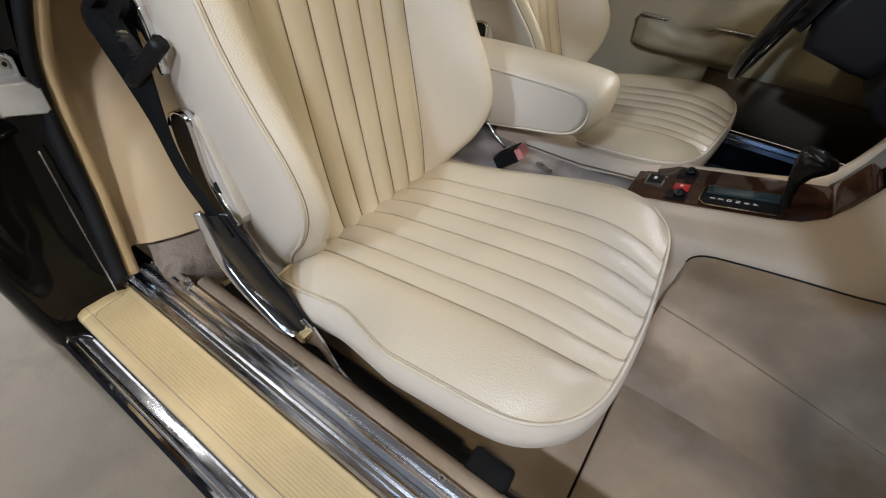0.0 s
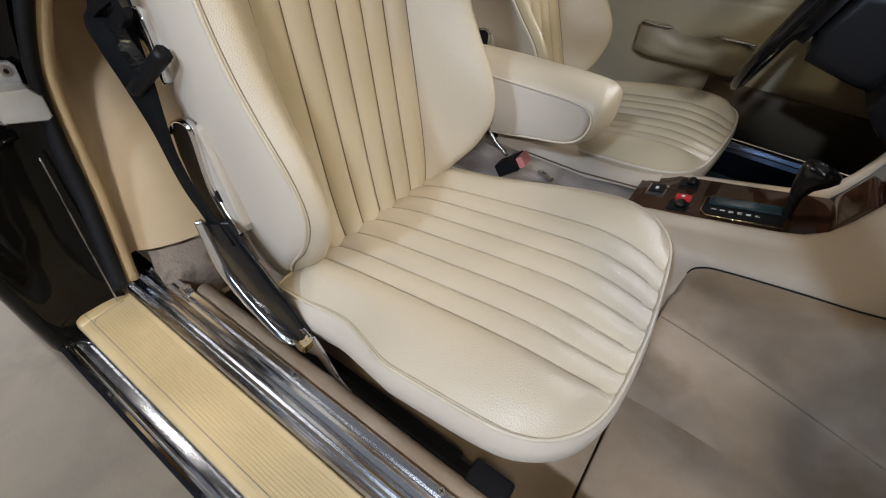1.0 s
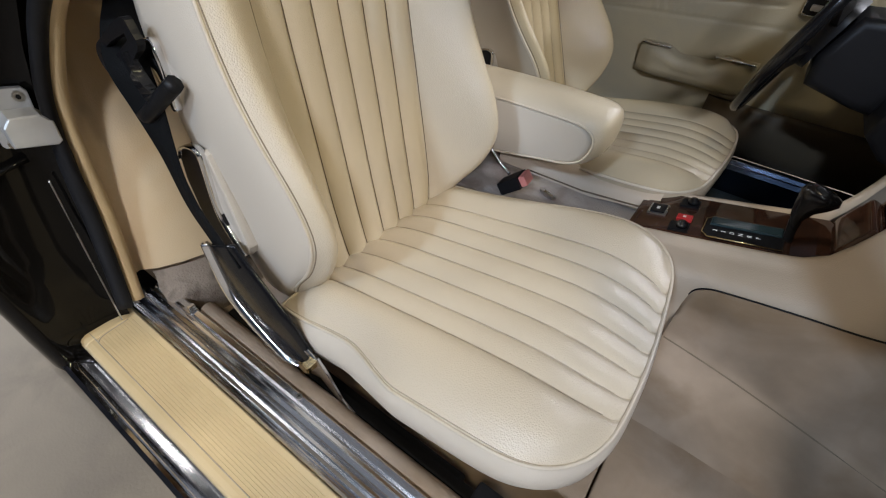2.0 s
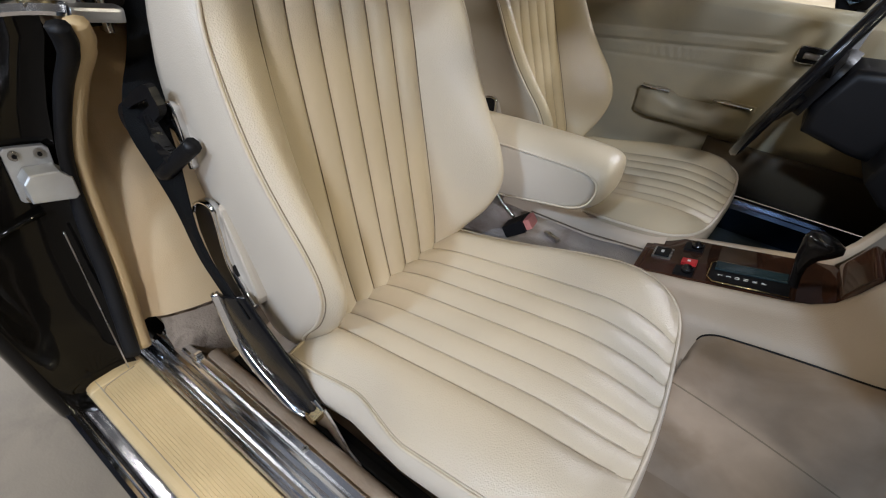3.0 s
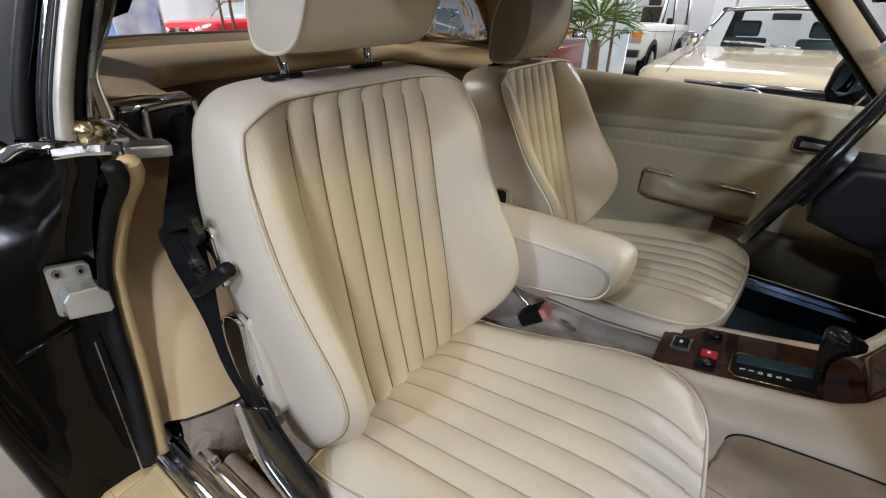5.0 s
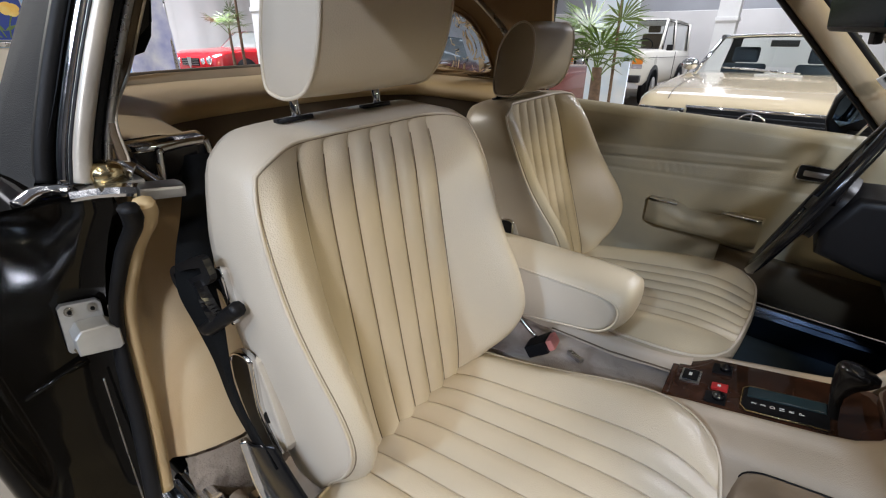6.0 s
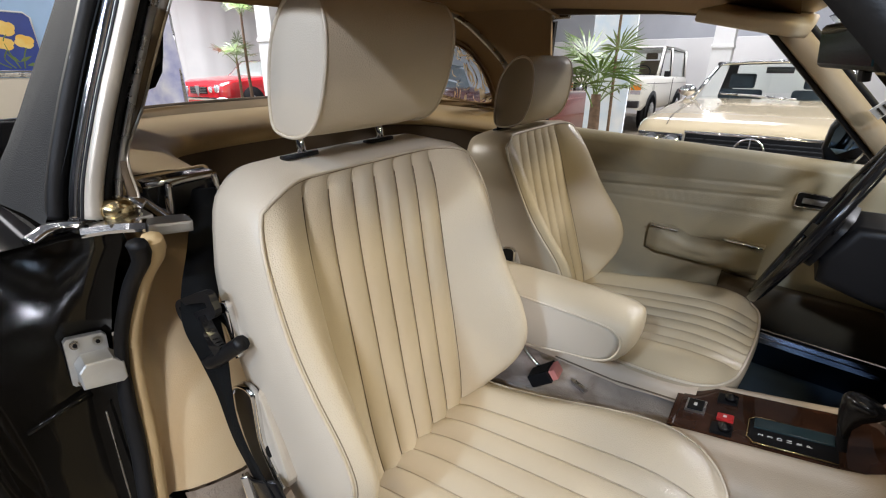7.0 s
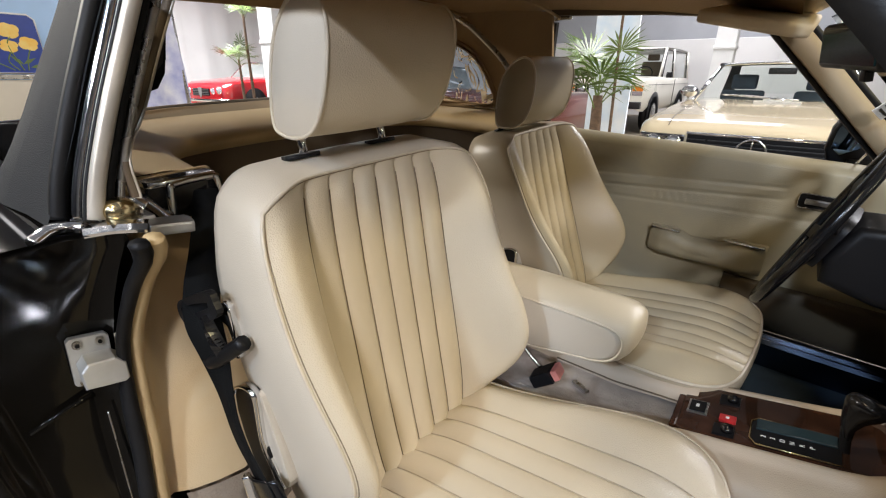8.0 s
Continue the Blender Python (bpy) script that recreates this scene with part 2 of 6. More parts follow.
PLASTICPANE = GLASS.copy()
PLASTICPANE.name = "crinkled_clear_plastic"
_n, _l = PLASTICPANE.node_tree.nodes, PLASTICPANE.node_tree.links
_co, _no, _bp = _n.new("ShaderNodeTexCoord"), _n.new("ShaderNodeTexNoise"), _n.new("ShaderNodeBump")
_no.inputs["Scale"].default_value, _no.inputs["Detail"].default_value, _no.inputs["Distortion"].default_value = 12, 2, 1.5
_bp.inputs["Strength"].default_value, _bp.inputs["Distance"].default_value = 1.0, 0.02
_l.new(_co.outputs["Object"], _no.inputs["Vector"]), _l.new(_no.outputs["Fac"], _bp.inputs["Height"])
for _nd in _n:
    if _nd.type in ("BSDF_GLOSSY", "FRESNEL"):
        _l.new(_bp.outputs["Normal"], _nd.inputs["Normal"])
    if _nd.type == "FRESNEL":
        _nd.inputs["IOR"].default_value = 1.7
    if _nd.type == "BSDF_TRANSPARENT":
        _nd.inputs["Color"].default_value = (0.72, 0.82, 0.95, 1)


# ---- mesh helpers ----
def mesh_of(bm, name, mat, smooth=True):
    me = bpy.data.meshes.new(name)
    bmesh.ops.recalc_face_normals(bm, faces=bm.faces)
    bm.to_mesh(me)
    bm.free()
    if smooth:
        me.shade_smooth()
    me.materials.append(mat)
    return me


def part(name, bm, mat, parent=None, label="", smooth=True):
    ob = new(name, mesh_of(bm, name, mat, smooth))
    if parent:
        ob.parent = parent
    if label:
        ob["label"] = label
    return ob


def thing(name, label, category, at=(0, 0, 0), group="", kind=""):
    ob = new(name)
    ob.empty_display_size = 0.05
    ob.location = at
    return tagged(ob, label, category, group, kind)


def box(x0, x1, y0, y1, z0, z1, bevel=0.0, seg=2):
    bm = bmesh.new()
    bmesh.ops.create_cube(bm, size=1)
    for v in bm.verts:
        v.co = Vector(((x0, x1)[v.co.x > 0], (y0, y1)[v.co.y > 0], (z0, z1)[v.co.z > 0]))
    if bevel:
        bmesh.ops.bevel(bm, geom=bm.edges[:], offset=bevel, segments=seg, profile=0.7, affect="EDGES")
    return bm


def turned(bm, m):
    bmesh.ops.transform(bm, matrix=m, verts=bm.verts)
    return bm


def joined(*bms):
    out = bmesh.new()
    for b in bms:
        me = bpy.data.meshes.new("tmp")
        b.to_mesh(me)
        out.from_mesh(me)
        bpy.data.meshes.remove(me)
        b.free()
    return out


def grid(rows, closed_u=False, closed_v=False, cap=False):
    """A sheet over rows of points."""
    bm = bmesh.new()
    vs = [[bm.verts.new(p) for p in row] for row in rows]
    nr, nc = len(vs), len(vs[0])
    for i in range(nr if closed_v else nr - 1):
        for j in range(nc if closed_u else nc - 1):
            bm.faces.new((vs[i][j], vs[i][(j + 1) % nc], vs[(i + 1) % nr][(j + 1) % nc], vs[(i + 1) % nr][j]))
    if cap:
        bm.faces.new(vs[0][::-1])
        bm.faces.new(vs[-1])
    return bm


def smooth_path(pts, n=8, closed=False):
    """Points along a Catmull-Rom curve."""
    p = [Vector(q) for q in pts]
    k, out = len(p), []
    for i in range(k if closed else k - 1):
        a, b, c, d = (p[(i + j) % k] if closed else p[min(max(i + j, 0), k - 1)] for j in (-1, 0, 1, 2))
        for s in range(n):
            t = s / n
            out.append(0.5 * (2 * b + (c - a) * t + (2 * a - 5 * b + 4 * c - d) * t * t + (3 * b - a - 3 * c + d) * t ** 3))
    if not closed:
        out.append(p[-1])
    return out


def sweep(path, profile, closed=False, up=(0, 0, 1), ring=True):
    """A profile of (side, up) points, or a radius, carried along a path of points."""
    path = [Vector(p) for p in path]
    if not isinstance(profile, (list, tuple)):
        r = profile
        profile = [(r * math.cos(a * math.pi / 4), r * math.sin(a * math.pi / 4)) for a in range(8)]
    rows, k = [], len(path)
    for i, p in enumerate(path):
        a = path[(i - 1) % k] if closed else path[max(i - 1, 0)]
        b = path[(i + 1) % k] if closed else path[min(i + 1, k - 1)]
        t = (b - a).normalized()
        side = t.cross(Vector(up))
        if side.length < 1e-4:
            side = t.cross(Vector((1, 0, 0)))
        side.normalize()
        top = side.cross(t)
        rows.append([p + side * s + top * h for s, h in profile])
    return grid(rows, closed_u=ring, closed_v=closed, cap=ring and not closed)


def slab(outline, axis, a, b, bevel=0.0, seg=2):
    """An outline of 2D points, pushed from a to b along an axis."""
    def at(p, c):
        return {"x": (c, *p), "y": (p[0], c, p[1]), "z": (*p, c)}[axis]
    bm = bmesh.new()
    f = bm.faces.new([bm.verts.new(at(p, a)) for p in outline])
    r = bmesh.ops.extrude_face_region(bm, geom=[f])
    d = Vector(at((0, 0), b - a)) - Vector(at((0, 0), 0))
    bmesh.ops.translate(bm, vec=d, verts=[v for v in r["geom"] if isinstance(v, bmesh.types.BMVert)])
    if bevel:
        caps = [e for e in bm.edges if abs(abs((e.verts[0].co - e.verts[1].co).normalized().dot(d.normalized()))) < 0.5]
        bmesh.ops.bevel(bm, geom=caps, offset=bevel, segments=seg, profile=0.7, affect="EDGES")
    return bm


def disc(r, h, n=16, bevel=0.0):
    bm = bmesh.new()
    bmesh.ops.create_cone(bm, cap_ends=True, segments=n, radius1=r, radius2=r, depth=h)
    if bevel:
        bmesh.ops.bevel(bm, geom=[e for e in bm.edges if abs(e.verts[0].co.z - e.verts[1].co.z) < 1e-6], offset=bevel, segments=2, affect="EDGES")
    return bm


def ease(a, b, x):
    t = min(max((x - a) / (b - a), 0.0), 1.0)
    return t * t * (3 - 2 * t)


# ---- hall ----
tagged(part("ground", box(-24, 16, -12, 18, -0.3, 0.0), FLOOR, smooth=False), "dusty grey-brown concrete hall floor", "floor", kind="structure")
for nm, b in (("wall_north", (-24, 16, 15.6, 16)), ("wall_west", (-23, -22.7, -12, 16)), ("wall_east", (15.7, 16, -12, 16))):
    tagged(part(nm, box(*b, 0, 6.5), GREYBAND, smooth=False), "grey panelled hall wall", "wall", kind="structure")
# Unseen wall, kept dark blue so the sill chrome reflects navy.
tagged(part("unseen_wall_south", box(-24, 16, -12.3, -12, 0, 6.5), DARKWALL, smooth=False), "unseen dark blue-grey wall, toned for chrome reflections", "wall", kind="structure")
# The ceiling is unseen; its grey sets fill light and steel reflections.
tagged(part("ceiling", box(-24, 16, -12.3, 16, 6.5, 6.7), SOFFIT, smooth=False), "unseen grey hall ceiling, toned for fill and reflections", "ceiling", kind="structure")


def sheeting(name, a, b, z1, n, label):
    """A hanging sheet with soft folds, from a to b on the plan."""
    a, b = Vector((*a, 0)), Vector((*b, 0))
    d = b - a
    nrm = Vector((-d.y, d.x, 0)).normalized()
    rows = []
    for k in range(n + 1):
        t = k / n
        off = nrm * (0.06 * math.sin(k * 1.7) + 0.04 * math.sin(k * 0.53 + 1))
        rows.append([a + d * t + off * (0.4 + 0.6 * (1 - h)) + Vector((0, 0, z1 * h)) for h in (0, 0.25, 0.5, 0.75, 1)])
    sheet = thing(name, label, "sheeting")
    for k in range(0, n, 9):
        part("sheet", grid(rows[k:k + 10]), CURTAIN, sheet)
        part("hem", sweep([r[-1] + nrm * 0.01 for r in rows[k:k + 10]], 0.012), WHITE, sheet)
    return sheet


tube = thing("ceiling_light", "long white fluorescent ceiling light", "ceiling light", (0, 0, 6.1), "ceiling lights")
part("housing", box(-1.2, 1.2, -0.12, 0.12, 0.03, 0.10, 0.01), WHITE, tube, smooth=False)
part("diffuser", box(-1.18, 1.18, -0.10, 0.10, 0.0, 0.03, 0.008), GLOW, tube, "glowing white diffuser", smooth=False)
part("hanger", box(-0.9, -0.88, -0.01, 0.01, 0.10, 0.40), SATIN, tube, smooth=False)
part("hanger", box(0.88, 0.90, -0.01, 0.01, 0.10, 0.40), SATIN, tube, smooth=False)
for ix in range(-5, 4):
    for iy in range(-3, 5):
        if (ix, iy) != (0, 0):
            copy_thing(tube, Matrix.Translation((3.4 * ix, 3.2 * iy, 6.1)))
sheeting("wall_sheeting", (-14, 14.8), (14, 14.8), 2.15, 90, "pale grey plastic sheeting hung along hall wall")
sheeting("wall_sheeting", (-17.5, -8), (-17.5, 14.5), 4.2, 90, "white plastic sheeting hung along hall wall")


def column(x, y, w, h, label):
    ob = thing("column", label, "column", (x, y, 0))
    part("shaft", box(-w / 2, w / 2, -w / 2, w / 2, 0, h, 0.02), WHITE, ob, smooth=False)
    part("band", box(-w / 2 - 0.02, w / 2 + 0.02, -w / 2 - 0.02, w / 2 + 0.02, 1.75, 1.83, 0.01), WHITE, ob, smooth=False)
    return ob




car_things = []

# ---- car: sill, floor, jamb ----
body = thing("convertible_car", "black open-door convertible with beige interior and raised dark roof", "car")
car_things.append(body)
X0, X1 = -0.03, 1.75


def strip(name, yz, mat, label="", x0=X0, x1=X1, parent=None, bevel=0.0, smooth=False):
    return part(name, slab(yz, "x", x0, x1, bevel), mat, parent or body, label, smooth=smooth)


sill = strip("sill", [(-0.80, -0.02), (-0.79, 0.345), (-0.64, 0.345), (-0.60, 0.30), (-0.60, -0.02)], BLACKPAINT, "black painted sill")
strip("sill_moulding", [(-0.822, 0.300), (-0.828, 0.342), (-0.829, 0.350), (-0.823, 0.355), (-0.817, 0.353), (-0.815, 0.358), (-0.811, 0.356), (-0.8085, 0.3612), (-0.8060, 0.3627), (-0.8030, 0.36435), (-0.8000, 0.3659), (-0.7970, 0.36735), (-0.7940, 0.3687), (-0.7915, 0.3697), (-0.790, 0.3692), (-0.790, 0.300)], CHROME, "chrome outer sill moulding", parent=sill)
ribs = [(-0.7898, 0.346), (-0.7898, 0.3735), (-0.787, 0.377), (-0.780, 0.379)]
for k in range(12):
    y = -0.768 + k * 0.0048
    ribs += [(y, 0.3796 + 0.00033 * k), (y + 0.0005, 0.37915 + 0.00033 * k), (y + 0.0010, 0.37915 + 0.00033 * k), (y + 0.0015, 0.3797 + 0.00033 * k)]
ribs += [(-0.7065, 0.3845), (-0.7035, 0.380), (-0.7035, 0.346)]
strip("scuff_plate", ribs, SCUFF, "ribbed beige rubber scuff plate", parent=sill, x0=-0.012)
part("scuff_end", turned(slab([(-0.7898, 0.346), (-0.7898, 0.3735), (-0.787, 0.377), (-0.780, 0.3795), (-0.7065, 0.3850), (-0.7035, 0.380), (-0.7035, 0.346)], "x", -0.046, -0.012, 0.004, 3), Matrix()), SCUFF, sill, "plain rounded end of scuff plate")
part("scuff_groove", sweep(smooth_path([(1.2, -0.7735, 0.3794), (0.02, -0.7735, 0.3794), (0.0, -0.7725, 0.3795), (-0.008, -0.766, 0.3799), (-0.010, -0.75, 0.3810), (-0.010, -0.72, 0.3832)], 4), 0.0008), THREAD, sill, "shallow groove round the ribs")
cover = [(-0.7025, 0.346), (-0.7025, 0.388), (-0.6996, 0.392), (-0.6967, 0.392), (-0.6945, 0.387), (-0.6923, 0.387), (-0.6901, 0.394), (-0.6864, 0.399), (-0.6828, 0.401), (-0.6799, 0.398), (-0.6784, 0.394), (-0.6748, 0.394), (-0.6733, 0.399), (-0.6704, 0.403), (-0.6645, 0.404), (-0.6616, 0.400), (-0.6602, 0.396), (-0.6558, 0.396), (-0.6543, 0.401), (-0.6507, 0.403), (-0.6425, 0.404), (-0.6385, 0.399), (-0.6380, 0.346)]
strip("sill_cover", cover, STEEL, "polished ridged steel sill cover", parent=sill)
strip("sill_carpet", [(-0.6375, 0.32), (-0.6375, 0.396), (-0.634, 0.402), (-0.626, 0.405), (-0.617, 0.403), (-0.611, 0.394), (-0.608, 0.29), (-0.63, 0.29)], CARPET, "beige carpet edge", x0=0.08, parent=sill, smooth=True)
for x in (0.344, 0.612, 0.88):
    screw = part("screw", turned(disc(0.0048, 0.003, 14, 0.001), Matrix.Translation((x, -0.6455, 0.405))), SATIN, sill, smooth=False)
    part("slot", turned(joined(box(-0.0035, 0.0035, -0.0006, 0.0006, 0.0012, 0.0018), box(-0.0006, 0.0006, -0.0035, 0.0035, 0.0012, 0.0018)), Matrix.Translation((x, -0.6455, 0.405))), PLASTIC, screw, smooth=False)
part("carpet_clip", joined(turned(box(-0.010, 0.012, -0.008, 0.008, 0, 0.004, 0.0015), Matrix.Translation((0.070, -0.648, 0.402))), turned(box(-0.004, 0.004, -0.006, 0.006, 0.004, 0.010, 0.0015), Matrix.Translation((0.072, -0.646, 0.402)))), CHROME, body, "small chrome carpet clip", smooth=False)

part("floor_carpet", box(0.76, 1.75, -0.625, -0.10, 0.20, 0.295, 0.004), CARPET, body, "worn beige passenger floor carpet")
part("under_seat_carpet", box(0.20, 0.757, -0.625, -0.10, 0.20, 0.290, 0.004), CARPET, body, "beige carpet under seat")
part("floor_mat", box(0.2, 1.75, 0.17, 0.685, 0.20, 0.300, 0.006), CARPET_DARK, body, "dark blue-grey driver's floor mat")
part("rear_floor", box(-0.75, 0.20, -0.60, 0.64, 0.24, 0.36, 0.01), CARPET, body, "beige rear floor carpet")
# seat rail along the sill with its black stop
rail = thing("seat_rail", "black steel seat slide rail with rubber stop", "rail", (0.5, -0.612, 0.35))
car_things.append(rail)
part("bar", turned(box(0.10, 0.655, -0.604, -0.586, 0.345, 0.378, 0.004), Matrix.Translation(-rail.location)), PLASTIC, rail, smooth=False)
part("stop", turned(box(0.624, 0.684, -0.622, -0.578, 0.352, 0.400, 0.008, 3), Matrix.Translation(-rail.location)), RUBBER, rail, "black rubber stop")
part("carriage", turned(box(0.28, 0.60, -0.586, -0.572, 0.31, 0.365, 0.004), Matrix.Translation(-rail.location)), PLASTIC, rail, smooth=False)
part("foot", turned(box(0.66, 0.74, -0.610, -0.590, 0.292, 0.36, 0.004), Matrix.Translation(-rail.location)), PLASTIC, rail, smooth=False)

# ---- rear door post ----
ZS = [0.33, 0.40, 0.444, 0.53, 0.61, 0.69, 0.755, 0.81, 0.86, 0.90, 0.930]
XJ = [-0.028, -0.030, -0.036, -0.056, -0.070, -0.080, -0.080, -0.070, -0.052, -0.028, -0.012]
YI = [-0.712, -0.714, -0.708, -0.696, -0.688, -0.679, -0.669, -0.659, -0.648, -0.640, -0.640]
YO = [-0.815, -0.820, -0.822, -0.828, -0.834, -0.838, -0.84, -0.838, -0.83, -0.815, -0.80]
rows = []
for z, xj, yi, yo in zip(ZS, XJ, YI, YO):
    rows.append([(xj + 0.012, yi + 0.002, z), (xj + 0.002, yi - 0.012, z), (xj - 0.002, yi - 0.03, z), (xj - 0.004, yi - 0.06, z), (xj - 0.004, yo + 0.04, z), (xj + 0.002, yo + 0.014, z), (xj + 0.010, yo + 0.002, z), (xj + 0.006, yo - 0.010, z), (xj - 0.03, yo - 0.020, z), (xj - 0.4, yo - 0.03 - 0.02 * (z > 0.8), z), (xj - 1.0, yo - 0.03, z)])
jamb = part("jamb", grid(rows), BLACKPAINT, body, "glossy black door jamb and rear wing")
seam = smooth_path([(-0.056, -0.706, 0.640), (-0.048, -0.710, 0.59), (-0.034, -0.716, 0.53), (-0.014, -0.724, 0.444), (-0.006, -0.728, 0.392)], 6)
# Thin bright rod draws the highlight along the jamb's fold.
part("jamb_highlight", sweep(seam, 0.0013), SATIN, jamb, "bright line for highlight on jamb flange")
part("crease", sweep([(-0.070, -0.79, 0.655), (-0.074, -0.74, 0.665), (-0.068, -0.712, 0.672)], 0.004), BLACKPAINT, jamb)
# wing top, with the body's chrome belt strip turning round the post
deck = [[(x, y, z) for y, z in ((-0.645, 0.925), (-0.70, 0.928), (-0.77, 0.922), (-0.81, 0.900), (-0.845, 0.84))] for x in (-0.008, -0.06, -0.2, -0.45, -0.9, -1.1)]
part("wing_top", grid(deck), BLACKPAINT, body, "glossy black wing top")
part("belt_strip", sweep(smooth_path([(-0.022, -0.672, 0.930), (-0.008, -0.648, 0.932), (0.006, -0.628, 0.932), (0.014, -0.614, 0.930)], 6), [(0.012, -0.002), (0.008, 0.005), (-0.006, 0.006), (-0.010, 0.002), (-0.010, -0.006), (0.012, -0.006)]), CHROME, body, "short chrome belt strip", smooth=False)
part("belt_fin", sweep(smooth_path([(-0.030, -0.722, 0.926), (-0.038, -0.702, 0.934), (-0.038, -0.682, 0.935), (-0.030, -0.670, 0.932)], 5), [(0.010, -0.004), (0.004, 0.006), (-0.006, 0.007), (-0.012, 0.0), (-0.006, -0.004)]), CHROME, body, "tapered chrome strip end")
part("belt_end", turned(box(-0.017, 0.017, -0.026, 0.026, -0.012, 0.004, 0.004), Matrix.Translation((0.018, -0.590, 0.928)) @ Matrix.Rotation(radians(-10), 4, "Z") @ Matrix.Rotation(radians(-6), 4, "X")), SATIN, body, "grey metal belt cap", smooth=False)
part("wing_moulding", sweep(smooth_path([(-0.02, -0.800, 0.915), (-0.05, -0.822, 0.895), (-0.16, -0.845, 0.86), (-0.5, -0.87, 0.84)], 6), 0.005), CHROME, body, "chrome wing moulding")

tp = [(0.036, -0.622, 0.922), (0.014, -0.615, 0.89), (-0.020, -0.627, 0.84), (-0.046, -0.648, 0.755), (-0.048, -0.662, 0.66), (-0.035, -0.672, 0.57), (0.002, -0.698, 0.430)]
tpath = smooth_path(tp, 8)
part("door_seal", sweep([p + Vector((0.012, -0.019, 0)) for p in tpath], [(0.012 * math.cos(k * 0.785), 0.009 * math.sin(k * 0.785)) for k in range(8)]), RUBBER, body, "fat black rubber door seal")
part("trim_edge", sweep([p + Vector((0.006, 0, 0)) for p in tpath], [(0.013 * math.cos(k * 0.785), 0.010 * math.sin(k * 0.785)) for k in range(8)]), TRIM, body, "beige trim edging")


def seam_x(z):
    """Where the padded quarter panel turns towards the seat: further back the higher it is."""
    return 0.000 - 0.335 * (z - 0.46) - 0.10 * ease(0.80, 0.92, z)


def edge_at(z):
    """The trim edging's place at a height."""
    k = min(range(len(tpath)), key=lambda i: abs(tpath[i].z - z))
    return tpath[k]


def quarter(zs, lift):
    rows = []
    for z in zs:
        e = edge_at(max(z, 0.432))
        r, w = seam_x(z), seam_x(z) + 0.036 - 0.03 * ease(0.55, 0.85, z)
        rows.append([(e.x + 0.004, e.y + 0.004, z), (e.x - 0.003, e.y + 0.012, z), ((e.x + r) / 2 - 0.008, e.y + 0.024, z), (r + lift, e.y + 0.036, z), (r + 0.008 + lift, e.y + 0.046, z), ((r + w) / 2 + 0.006 + lift, (e.y - 0.572) / 2 + 0.02, z), (w + lift, -0.572, z), (w - 0.002 + lift, -0.54, z), (w - 0.016 + lift, -0.50, z), (w - 0.05 + lift, -0.46, z), (w - 0.11, -0.43, z), (w - 0.30, -0.40, z)])
    return rows


part("quarter_panel", grid(quarter([0.463 + 0.0153 * k for k in range(31)], 0.0)), PANEL, body, "smooth padded beige quarter trim panel")
rng = random.Random(5)
furry = [[Vector(p) + Vector((rng.uniform(-0.002, 0.002), 0, rng.uniform(-0.002, 0.002) if k else 0.0)) for p in row[3:]] for k, row in enumerate(quarter([0.462 - 0.0105 * k for k in range(13)], 0.005))]
part("wheel_arch_carpet", grid(furry), FUR, body, "furry beige carpet on wheel arch")

# striker: plate, block and four screws
striker = thing("door_striker", "pale grey metal door striker on black jamb", "striker", (-0.070, -0.701, 0.727))
car_things.append(striker)
tilt = Matrix.Diagonal((1, 0.70, 0.86, 1)) @ Matrix.Rotation(radians(-6), 4, "X") @ Matrix.Rotation(radians(-8), 4, "Z")
part("plate", turned(slab([(-0.030, -0.044), (0.030, -0.046), (0.034, -0.040), (0.034, 0.040), (0.028, 0.046), (-0.028, 0.046), (-0.034, 0.040), (-0.034, -0.040)], "x", -0.006, 0.004, 0.002), tilt), STRIKER, striker, smooth=False)
part("block", turned(slab([(-0.024, -0.030), (0.040, -0.032), (0.048, -0.026), (0.046, 0.006), (0.030, 0.018), (-0.014, 0.016), (-0.026, 0.002)], "x", 0.004, 0.040, 0.005, 3), tilt), STRIKER, striker, smooth=False)
for y in (-0.018, 0.018):
    for z in (-0.037, 0.034):
        sc = part("screw", turned(disc(0.0085, 0.004, 16, 0.0015), tilt @ Matrix.Translation((0.005, y, z)) @ Matrix.Rotation(math.pi / 2, 4, "Y")), SATIN, striker, smooth=False)
        part("socket", turned(disc(0.004, 0.001, 6), tilt @ Matrix.Translation((0.0078, y, z)) @ Matrix.Rotation(math.pi / 2, 4, "Y")), PLASTIC, sc, smooth=False)

# ---- rear shelf and bulkhead ----
INN = [(-0.140, -0.452, 0.945), (-0.32, -0.425, 0.945), (-0.42, -0.385, 0.94), (-0.49, -0.30, 0.935), (-0.52, -0.1, 0.932), (-0.52, 0.14, 0.93), (-0.49, 0.34, 0.93), (-0.42, 0.44, 0.93), (-0.30, 0.47, 0.93), (-0.11, 0.48, 0.93)]
OUT = [(-0.140, -0.60, 0.955), (-0.36, -0.60, 0.955), (-0.56, -0.575, 0.95), (-0.76, -0.47, 0.945), (-0.83, -0.16, 0.945), (-0.83, 0.18, 0.945), (-0.76, 0.48, 0.945), (-0.56, 0.60, 0.945), (-0.34, 0.625, 0.945), (-0.11, 0.625, 0.945)]
ri, ro = smooth_path(INN, 6), smooth_path(OUT, 6)
rows = []
